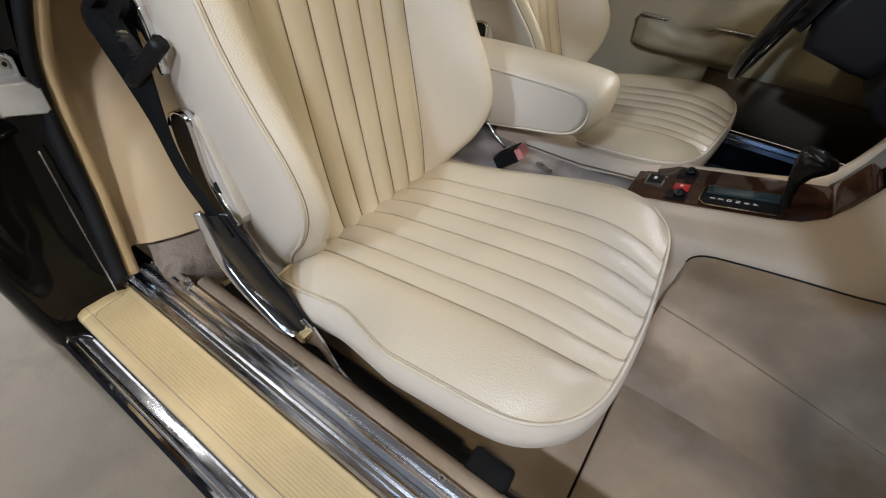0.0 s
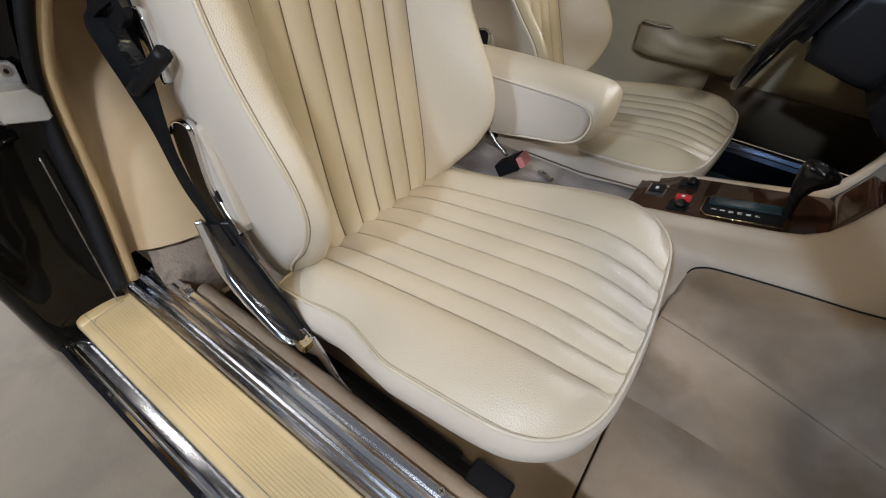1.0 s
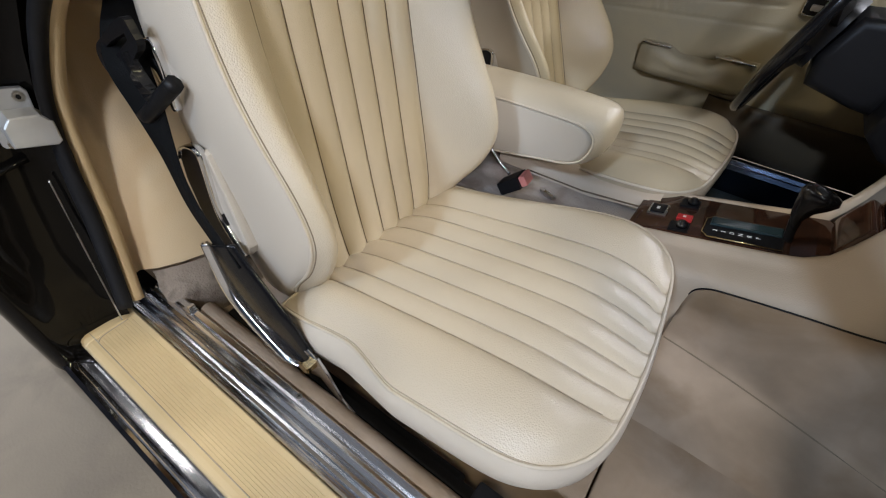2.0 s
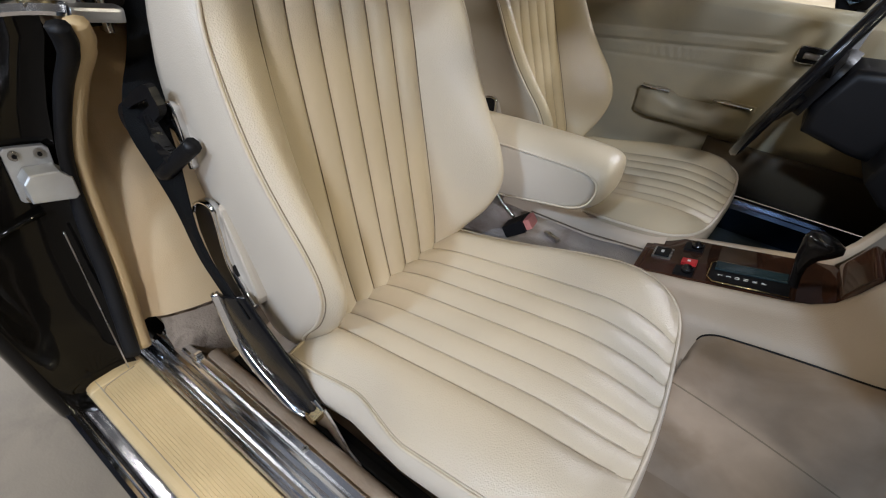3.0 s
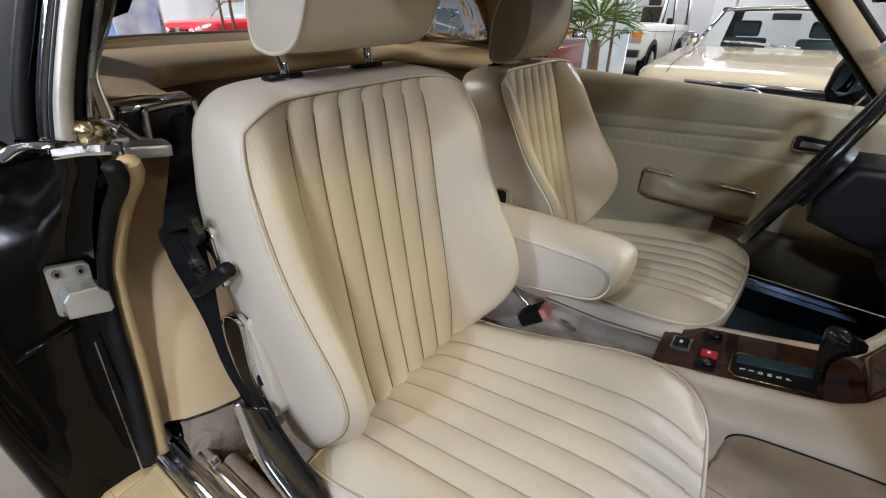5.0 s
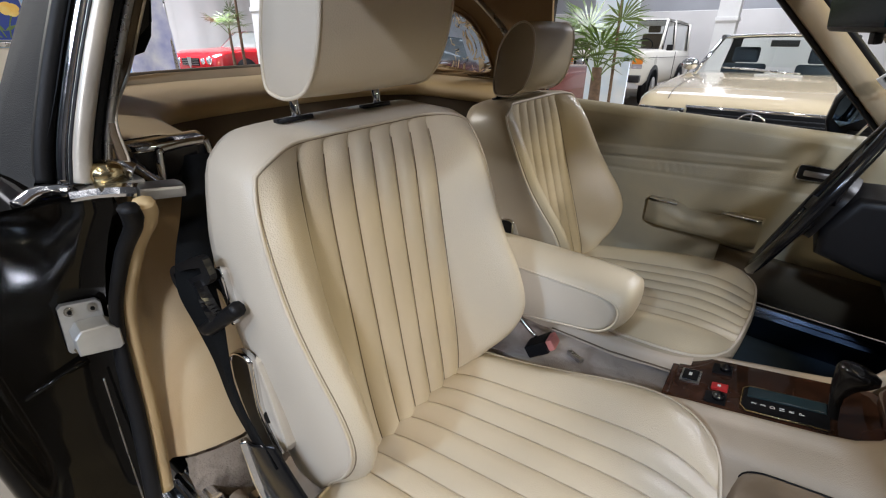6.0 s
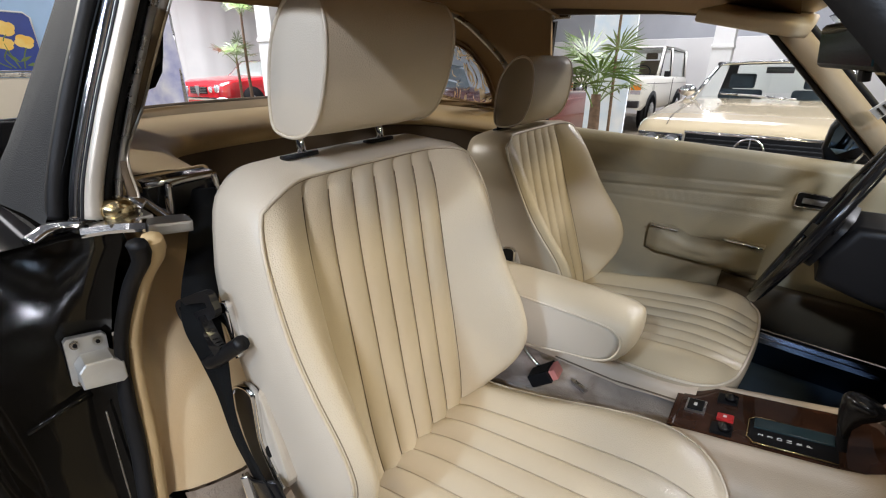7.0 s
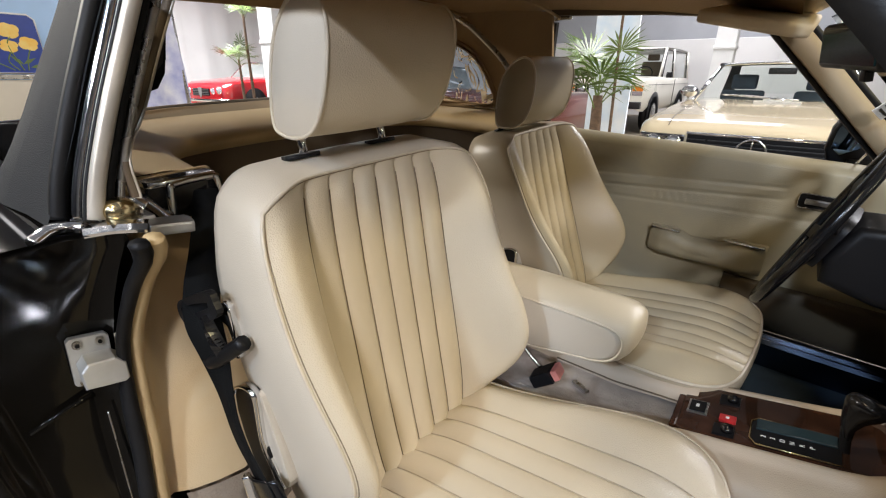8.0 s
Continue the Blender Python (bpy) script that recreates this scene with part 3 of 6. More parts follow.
for p, q in zip(ri, ro):
    d = (q - p).normalized()
    rows.append([p + d * 0.03 - Vector((0, 0, 0.05)), p + d * 0.006 - Vector((0, 0, 0.042)), p - d * 0.004 - Vector((0, 0, 0.024)), p + d * 0.004 - Vector((0, 0, 0.008)), p + d * 0.022 + Vector((0, 0, 0.002)), p + (q - p) * 0.45 + Vector((0, 0, 0.006)), q])
part("rear_shelf", grid(rows), TRIM, body, "padded beige shelf round the hood well")
part("shelf_end", box(-0.152, -0.134, -0.60, -0.45, 0.905, 0.952, 0.008, 3), TRIM, body, "rounded end of padded shelf")
rows = [[p + (q - p).normalized() * 0.018 + Vector((0, 0, -0.03)), p + (q - p).normalized() * 0.03 + Vector((0, 0, -0.30)), p + (q - p).normalized() * 0.02 + Vector((0, 0, -0.60))] for p, q in zip(ri, ro)]
part("bulkhead", grid(rows), BULKHEAD, body, "dark brown rear bulkhead")

# ---- folding roof ----


def holed(outer_pts, hole_pts, place, thick):
    """A panel with a window cut through it."""
    bm = bmesh.new()
    edges = []
    for loop in (outer_pts, hole_pts):
        vs = [bm.verts.new((*p, 0)) for p in loop]
        edges += [bm.edges.new((vs[i], vs[(i + 1) % len(vs)])) for i in range(len(vs))]
    bmesh.ops.triangle_fill(bm, use_beauty=True, edges=edges)
    r = bmesh.ops.solidify(bm, geom=bm.faces[:], thickness=thick)
    for v in bm.verts:
        v.co = place(v.co)
    return bm


def side_place(side):
    def f(c):
        y = (0.635 if side > 0 else 0.650) - 0.28 * (c.y - 0.94) - 0.10 * ease(-0.30, -0.62, c.x)
        if side < 0:
            y -= 0.42 * max(0.0, -0.08 - c.x) * ease(0.95, 1.05, c.y)
        return Vector((c.x, side * (y - c.z), c.y))
    return f


def arc_path(pts, n=6):
    return [(p.x, p.y) for p in smooth_path([(a, b, 0) for a, b in pts], n, closed=True)]


C_OUT = [(-0.02, 0.93), (0.0, 1.10), (0.0, 1.25), (-0.2, 1.262), (-0.40, 1.262), (-0.56, 1.21), (-0.62, 1.10), (-0.66, 0.93)]
Q_HOLE = arc_path([(-0.225, 0.968), (-0.232, 1.03), (-0.270, 1.10), (-0.33, 1.145), (-0.40, 1.160), (-0.44, 1.12), (-0.455, 1.04), (-0.455, 0.968), (-0.34, 0.962)])
for side in (1, -1):
    edge = C_OUT if side > 0 else [(min(x, -0.10), z) for x, z in C_OUT]
    pan = part("roof_side", holed(edge, Q_HOLE, side_place(side), 0.012), LINING if side > 0 else CANVAS, body, "brown lining of folding roof" if side > 0 else "dark canvas roof side", smooth=False)
    f = side_place(side)
    part("window_bead", sweep([f(Vector((x, z, 0.004))) for x, z in Q_HOLE], 0.004, closed=True), LINING, pan)
    part("window_bead", sweep([f(Vector((-0.34 + (x + 0.34) * 1.16, 1.06 + (z - 1.06) * 1.18, 0.004))) for x, z in Q_HOLE], 0.0025, closed=True), LINING, pan)
R_OUT = [(-0.46, 0.0), (0.46, 0.0), (0.44, 0.2), (0.40, 0.36), (-0.40, 0.36), (-0.44, 0.2)]
R_HOLE = arc_path([(-0.39, 0.03), (-0.2, 0.02), (0.0, 0.018), (0.2, 0.02), (0.39, 0.03), (0.38, 0.16), (0.35, 0.29), (0.2, 0.31), (-0.2, 0.31), (-0.35, 0.29), (-0.38, 0.16)])


def rear_place(c):
    return Vector((-0.84 + 0.62 * c.y + c.z - 0.06 * (1 - (c.x / 0.46) ** 2) + 0.06, c.x + 0.005, 0.945 + 0.93 * c.y))


part("roof_rear", holed(R_OUT, R_HOLE, rear_place, 0.012), LINING, body, "brown lined roof rear with large window", smooth=False)
for side in (1, -1):
    f = side_place(side)
    rows = []
    for k in range(9):
        t = k / 8
        a = f(Vector((-0.66 + 0.10 * t, 0.93 + 0.28 * t, 0)))
        b = rear_place(Vector((side * (0.46 - 0.06 * t), 0.34 * t, 0)))
        mid = (a + b) / 2 + Vector((-0.05, side * 0.05, 0))
        rows.append([a, a * 0.45 + mid * 0.55, mid * 0.6 + b * 0.4, b])
    part("roof_corner", grid(rows), CANVAS if side < 0 else LINING, body, "roof fabric corner")
part("window_rail", sweep(smooth_path([rear_place(Vector((y, 0.014, -0.010))) for y in (-0.45, -0.2, 0, 0.2, 0.45)], 4), [(0.010, 0.010), (-0.010, 0.010), (-0.010, -0.010), (0.010, -0.010)]), BULKHEAD, body, "dark rail under rear window")
rows = []
for x, z, w in ((0.60, 1.245, 0.55), (0.50, 1.262, 0.55), (0.30, 1.280, 0.55), (0.05, 1.288, 0.55), (-0.20, 1.288, 0.545), (-0.40, 1.280, 0.52), (-0.62, 1.285, 0.40)):
    rows.append([(x, w * u + 0.005, z - 0.035 * abs(u) ** 3) for u in (-1, -0.85, -0.6, -0.3, 0, 0.3, 0.6, 0.85, 1)])
roof = part("roof", grid(rows), LINING, body, "brown lined folding roof")
rows2 = [[Vector(p) + Vector((0, 0, 0.02)) for p in r] for r in rows]
part("roof_canvas", grid(rows2), CANVAS, body, "dark roof canvas")
for x in (0.02, -0.30):
    part("bow_seam", sweep(smooth_path([(x, 0.56 * u, 1.270 - 0.035 * abs(u) ** 3) for u in (-1, -0.6, 0, 0.6, 1)], 6), 0.004), LINING, roof)
for side in (1, -1):
    part("roof_rail", sweep([(0.56, side * 0.560, 1.240), (0.3, side * 0.562, 1.252), (0.0, side * 0.560, 1.252)], [(0.016, 0.012), (-0.016, 0.012), (-0.016, -0.012), (0.016, -0.012)]), BULKHEAD, body, "dark roof side rail", smooth=False)
part("roof_bow", sweep(smooth_path([(-0.5, 0.472, 1.272), (-0.4, 0.520, 1.262), (-0.3, 0.534, 1.222), (-0.22, 0.550, 1.165), (-0.15, 0.564, 1.1), (-0.11, 0.572, 1.03)], 6), [(0.005, 0.008), (-0.005, 0.008), (-0.005, -0.008), (0.005, -0.008)]), SATIN, body, "steel roof bow")
part("seal_post", sweep(smooth_path([(-0.030, 0.665, 0.90), (-0.030, 0.645, 1.0), (-0.026, 0.622, 1.12), (-0.015, 0.600, 1.225)], 5), [(0.009, 0.013), (-0.009, 0.013), (-0.009, -0.013), (0.009, -0.013)], up=(1, 0, 0)), RUBBER, body, "black rubber seal post", smooth=False)
part("fold_flap", grid([[(-0.045 - 0.02 * k, 0.60 + 0.01 * k, 1.10 + 0.05 * j - 0.02 * k * (j < 2)) for k in range(4)] for j in range(4)]), CANVAS, body, "loose grey fabric flap")
part("fold_joint", sweep(smooth_path([(-0.06, 0.590, 1.15), (-0.05, 0.585, 1.20), (-0.01, 0.580, 1.232), (0.05, 0.575, 1.238)], 5), 0.007), SATIN, body, "folding roof joint")
part("shelf_strip", sweep([(-0.50, 0.612, 0.950), (-0.34, 0.618, 0.950), (-0.12, 0.622, 0.950)], [(0.004, 0.005), (-0.004, 0.005), (-0.004, -0.005), (0.004, -0.005)]), CHROME, body, "chrome strip under quarter window")

for side in (1, -1):
    f = side_place(side)
    bm = bmesh.new()
    bm.faces.new([bm.verts.new(f(Vector((x, z, -0.004)))) for x, z in Q_HOLE])
    pane = part("quarter_pane", bm, PLASTICPANE, body, "crinkled clear plastic quarter window", smooth=False)
    pane.visible_shadow = False

# right post: chrome and satin bars of the roof frame, rubber, links
BAR = [(-0.036, -0.671, 0.940), (-0.040, -0.656, 0.99), (-0.044, -0.623, 1.07), (-0.046, -0.591, 1.14), (-0.046, -0.555, 1.22)]
def shifted(pts, d):
    return smooth_path([Vector(p) + Vector(d) for p in pts], 6)
part("frame_bar", sweep(shifted(BAR, (0, 0, 0)), [(0.008 * math.cos(k * 0.785), 0.005 * math.sin(k * 0.785)) for k in range(8)], up=(1, 0, 0)), CHROME, body, "chrome roof frame bar")
part("frame_bar", sweep(shifted(BAR, (0.010, 0.014, 0)), [(0.011 * math.cos(k * 0.785), 0.010 * math.sin(k * 0.785)) for k in range(8)], up=(1, 0, 0)), FRAMEPAINT, body, "dull grey-beige roof frame tube")
part("frame_bead", sweep(shifted(BAR, (0.010, 0.0035, 0)), 0.0028, up=(1, 0, 0)), RUBBER, body, "black bead along roof frame")
part("frame_rubber", sweep(shifted(BAR, (0.004, 0.029, 0)), [(0.006, 0.005), (-0.006, 0.005), (-0.006, -0.005), (0.006, -0.005)], up=(1, 0, 0)), RUBBER, body, "black frame rubber")
part("frame_channel", sweep(shifted(BAR, (0.0, 0.044, 0.0)), [(0.005, 0.005), (-0.005, 0.005), (-0.005, -0.005), (0.005, -0.005)], up=(1, 0, 0)), SATIN, body, "thin steel channel")
part("frame_rubber", sweep(shifted(BAR, (-0.022, -0.015, 0)), [(0.009, 0.007), (-0.009, 0.007), (-0.009, -0.007), (0.009, -0.007)], up=(1, 0, 0)), RUBBER, body, "black rubber seal on roof frame")
LINK = smooth_path([(-0.022, -0.615, 0.930), (-0.030, -0.606, 0.955), (-0.040, -0.605, 0.995), (-0.048, -0.596, 1.020), (-0.070, -0.560, 1.065), (-0.090, -0.518, 1.135), (-0.096, -0.480, 1.205)], 5)
link = part("frame_link", sweep(LINK, [(0.005, 0.006), (-0.005, 0.006), (-0.005, -0.006), (0.005, -0.006)], up=(1, 0, 0)), BULKHEAD, body, "dark folding link")
# Light on the link's edge, drawn as a pale strip.
part("edge", sweep([p + Vector((0.006, 0.004, 0)) for p in LINK], 0.0018), FRAMEPAINT, link, "pale strip for the link's lit edge")
boss = bmesh.new()
bmesh.ops.create_uvsphere(boss, u_segments=24, v_segments=14, radius=0.018)
part("frame_joint", turned(boss, Matrix.Translation((-0.024, -0.630, 0.946)) @ Matrix.Diagonal((1.0, 1.15, 0.9, 1))), BRASS, body, "shiny domed hinge boss")
part("frame_joint", turned(box(-0.05, 0.004, -0.650, -0.600, 0.930, 0.938, 0.002), Matrix()), SATIN, body, "steel hinge plate", smooth=False)
part("latch", sweep(smooth_path([(-0.040, -0.622, 0.946), (-0.028, -0.612, 0.952), (-0.020, -0.600, 0.944)], 5), 0.008), CHROME, body, "chrome roof latch")
flap = []
for j in range(9):
    t = j / 8
    z = 0.935 + 0.29 * t
    row = []
    for i in range(7):
        u = i / 6
        x = -0.055 - u * (0.355 + 0.13 * (1 - t) ** 2)
        y = -0.700 - 0.018 * math.sin(u * 3.1) * (1 - t) + 0.140 * t + 0.05 * u * u + 0.006 * math.sin(9 * u + 5 * t) * (1 - t)
        row.append((x, y, z - 0.02 * u * (1 - t)))
    flap.append(row)
part("roof_flap", grid(flap), CANVAS, body, "dark grey canvas roof quarter")

# ---- windscreen frame ----
def pillar(side, mat):
    a, b = Vector((0.548, side * 0.60, 1.240)), Vector((0.895, side * 0.690, 0.905))
    if side < 0:
        a, b = a + Vector((0.007, 0, 0.006)), b + Vector((0.007, 0, 0.006))
    else:
        a, b = a - Vector((0.050, 0, 0)), b - Vector((0.050, 0, 0))
    pts = [a.lerp(b, k / 6) for k in range(7)]
    p = part("windscreen_pillar", sweep([q + Vector((0.034, 0, 0.022)) for q in pts], [(0.020, 0.020), (-0.006, 0.024), (-0.020, 0.018), (-0.022, -0.016), (-0.012, -0.026), (0.018, -0.026)]), mat, body, "beige trimmed windscreen pillar")
    part("pillar_seal", sweep([q + Vector((0.006, side * 0.012, 0.004)) for q in pts], [(0.010, 0.006), (-0.010, 0.006), (-0.010, -0.006), (0.010, -0.006)]), RUBBER, p, "black door seal along pillar")
    part("glass_seal", sweep([q + Vector((0.058, -side * 0.004, 0.040)) for q in pts], [(0.006, 0.006), (-0.006, 0.006), (-0.006, -0.006), (0.006, -0.006)]), RUBBER, p, "black windscreen rubber")


pillar(1, PILLARSKIN)
pillar(-1, RUBBER)
part("windscreen_header", sweep(smooth_path([(0.57, -0.60, 1.244), (0.63, -0.3, 1.262), (0.645, 0, 1.266), (0.63, 0.3, 1.262), (0.57, 0.60, 1.244)], 4), [(0.03, 0.014), (-0.03, 0.018), (-0.03, -0.014), (0.03, -0.014)]), VISOR, body, "beige windscreen header")
part("visor", turned(slab([(-0.085, -0.20), (0.06, -0.20), (0.085, -0.17), (0.085, 0.15), (0.06, 0.19), (-0.06, 0.20), (-0.085, 0.17)], "z", -0.011, 0.011, 0.008, 3), Matrix.Translation((0.545, 0.36, 1.220)) @ Matrix.Rotation(radians(9), 4, "Y") @ Matrix.Rotation(radians(6), 4, "X")), VISOR, body, "folded beige sun visor")
mir = thing("rear_view_mirror", "dark framed interior mirror on windscreen header", "mirror", (0.678, 0.09, 1.168))
car_things.append(mir)
tm = Matrix.Rotation(radians(14), 4, "Z") @ Matrix.Rotation(radians(-10), 4, "Y")
part("shell", turned(box(-0.006, 0.022, -0.125, 0.115, -0.032, 0.032, 0.012, 3), tm), PLASTIC, mir)
part("glass", turned(box(-0.008, -0.0055, -0.112, 0.102, -0.024, 0.024, 0.0008), tm), DIMMIRROR, mir, "mirror glass with dark teal reflection in its colour", smooth=False)
part("stem", sweep([(0.02, 0, 0.02), (0.025, -0.01, 0.095)], 0.006), PLASTIC, mir)
part("tab", turned(box(-0.004, 0.006, -0.08, -0.06, -0.045, -0.030, 0.003), tm), PLASTIC, mir)
pane = part("windscreen_glass", grid([[(0.648, -0.60, 1.235), (0.70, -0.3, 1.250), (0.715, 0, 1.252), (0.70, 0.3, 1.250), (0.648, 0.60, 1.235)], [(0.985, -0.69, 0.91), (1.07, -0.35, 0.915), (1.09, 0, 0.915), (1.07, 0.35, 0.915), (0.985, 0.69, 0.91)]]), GLASS, body, "clear windscreen glass")
pane.visible_shadow = False
stick = part("sticker", box(-0.035, 0.035, -0.001, 0.001, -0.022, 0.022), WHITE, body, "small white windscreen sticker", smooth=False)
stick.matrix_basis = Matrix.Translation((0.800, 0.575, 1.055)) @ Matrix.Rotation(radians(40), 4, "Y") @ Matrix.Rotation(radians(60), 4, "Z")
for k in range(3):
    part("printed_bar", box(-0.024, 0.024 - 0.012 * (k == 1), -0.0022, -0.0012, 0.010 - 0.011 * k, 0.014 - 0.011 * k), PLASTIC, stick, smooth=False)
part("dashboard", slab([(1.10, 0.905), (1.09, 0.88), (1.10, 0.76), (1.14, 0.72), (1.20, 0.70), (1.40, 0.70), (1.40, 0.905)], "y", -0.66, 0.68, 0.02, 3), PLASTIC, body, "dark padded dashboard")
part("instrument_hood", slab([(0.97, 0.905), (0.95, 0.88), (0.96, 0.72), (0.99, 0.66), (1.088, 0.66), (1.088, 0.905)], "y", 0.17, 0.675, 0.02, 3), PLASTIC, body, "dark instrument hood")


def shell(name, stations, label):
    """Bodywork over cross-sections: (x, half width, low z, waist z, top z)."""
    rows = []
    for x, w, z0, zw, zt in stations:
        half = [(w * 0.93, z0), (w * 0.99, z0 + 0.10), (w, (z0 + zw) / 2), (w * 0.985, zw - 0.03), (w * 0.95, zw), (w * 0.72, zt - 0.004), (w * 0.4, zt), (0.0, zt + 0.006)]
        rows.append([Vector((x, -a, z)) for a, z in half] + [Vector((x, a, z)) for a, z in half[-2::-1]])
    return part(name, grid(rows, cap=True), BLACKPAINT, body, label)


part("cowl", box(1.0, 1.25, -0.70, 0.70, 0.84, 0.905, 0.03), BLACKPAINT, body, "black scuttle")
shell("front_body", [(1.22, 0.84, 0.22, 0.84, 0.905), (1.6, 0.86, 0.22, 0.83, 0.89), (2.1, 0.86, 0.24, 0.80, 0.85), (2.5, 0.84, 0.28, 0.75, 0.78), (2.62, 0.78, 0.34, 0.68, 0.70)], "black bonnet and front wings")
shell("rear_body", [(-0.98, 0.84, 0.24, 0.88, 0.93), (-1.25, 0.83, 0.26, 0.87, 0.91), (-1.6, 0.80, 0.32, 0.84, 0.86), (-1.72, 0.74, 0.40, 0.78, 0.79)], "black boot and tail")
part("rear_wing", slab([(0.0, 0.22), (0.0, 0.90), (-0.5, 0.91), (-0.97, 0.90), (-0.97, 0.24)], "y", 0.70, 0.83, 0.03, 3), BLACKPAINT, body, "black driver's side rear wing")
part("underbody", box(-0.95, 1.20, -0.62, 0.70, 0.16, 0.20, 0.01), RUBBER, body, "dark underbody")
for x in (1.72, -0.78):
    for y in (-0.72, 0.72):
        t = part("wheel", turned(disc(0.31, 0.18, 28, 0.03), Matrix.Translation((x, y * 1.06, 0.32)) @ Matrix.Rotation(math.pi / 2, 4, "X")), RUBBER, body, "black tyre")
        part("rim", turned(disc(0.19, 0.19, 24, 0.02), Matrix.Translation((x, y * 1.06, 0.32)) @ Matrix.Rotation(math.pi / 2, 4, "X")), SATIN, t, "bright wheel rim")
part("footwell_wall", box(1.42, 1.48, -0.63, 0.69, 0.25, 0.9), CARPET_DARK, body, "dark carpeted footwell front")

# ---- the two seats ----


def rounded(a, b, c):
    """A point of the square, drawn in smoothly towards rounded corners by the share c."""
    return a * (1 - c * abs(b) ** 6), b * (1 - c * abs(a) ** 6)


def rim(a, b):
    """0 in the middle of a pad, 1 on its edge."""
    return min(1.0, (abs(a) ** 8 + abs(b) ** 8) ** 0.125)


CUSH_SEAMS = [-0.60, -0.445, -0.27, -0.085, 0.10, 0.285, 0.49]
BACK_SEAMS = [-0.60, -0.40, -0.20, 0.0, 0.20, 0.40, 0.60]


def bump(a, b, x):
    """One smooth hill between a and b."""
    t = (x - a) / (b - a)
    return math.sin(math.pi * t) ** 1.2 if 0 < t < 1 else 0.0


def pad(parent, shape, seams, rows, side_rows, thread, facing, shade_line, skin, flank):
    """A stitched pad: one mesh a flute and a bolster, the side panel, and the piping. shape(a, b, puff) gives a place."""
    edges = [-1.0, *seams, 1.0]
    for i in range(len(edges) - 1):
        plain = i in (0, len(edges) - 2)
        u0, u1 = edges[i], edges[i + 1]
        steps = [k / 14 for k in range(15)] if plain else (0, 0.03, 0.08, 0.16, 0.28, 0.42, 0.58, 0.72, 0.84, 0.92, 0.97, 1)
        sheet = []
        for k in range(rows + 1):
            b = -1 + 2 * k / rows
            line = []
            for f in steps:
                a = u0 + (u1 - u0) * f
                if plain:
                    g = f if i else 1 - f
                    puff = 1 - (1 - min(g * 5, 1)) ** 2.2
                else:
                    puff = 1 - abs(2 * f - 1) ** 2.5
                line.append(shape(a, b, puff))
            sheet.append(line)
        part("bolster" if plain else "flute", grid(sheet), skin, parent)
        if i:
            part("seam", sweep([shape(u0, -0.97 + 1.88 * k / rows, 0.12) for k in range(rows + 1)], 0.0007), thread, parent)
    n = 40
    ring = [(-1 + 2 * k / n, -1) for k in range(n)] + [(1, -1 + 2 * k / n) for k in range(n)]
    ring += [(1 - 2 * k / n, 1) for k in range(n)] + [(-1, 1 - 2 * k / n) for k in range(n)]
    part("side_panel", grid([[side_rows(a, b, k) for a, b in ring] for k in range(7)], closed_u=True), flank, parent)
    part("piping", sweep([shape(a, b, 1.0) for a, b in ring], 0.0027, closed=True, up=facing), PIPING, parent)
    # Thin coloured line stands for the shadow beside the piping.
    part("piping_shade", sweep([shape(a * 0.984, b * 0.989, 1.0) for a, b in ring], 0.0008, closed=True, up=facing), shade_line, parent)


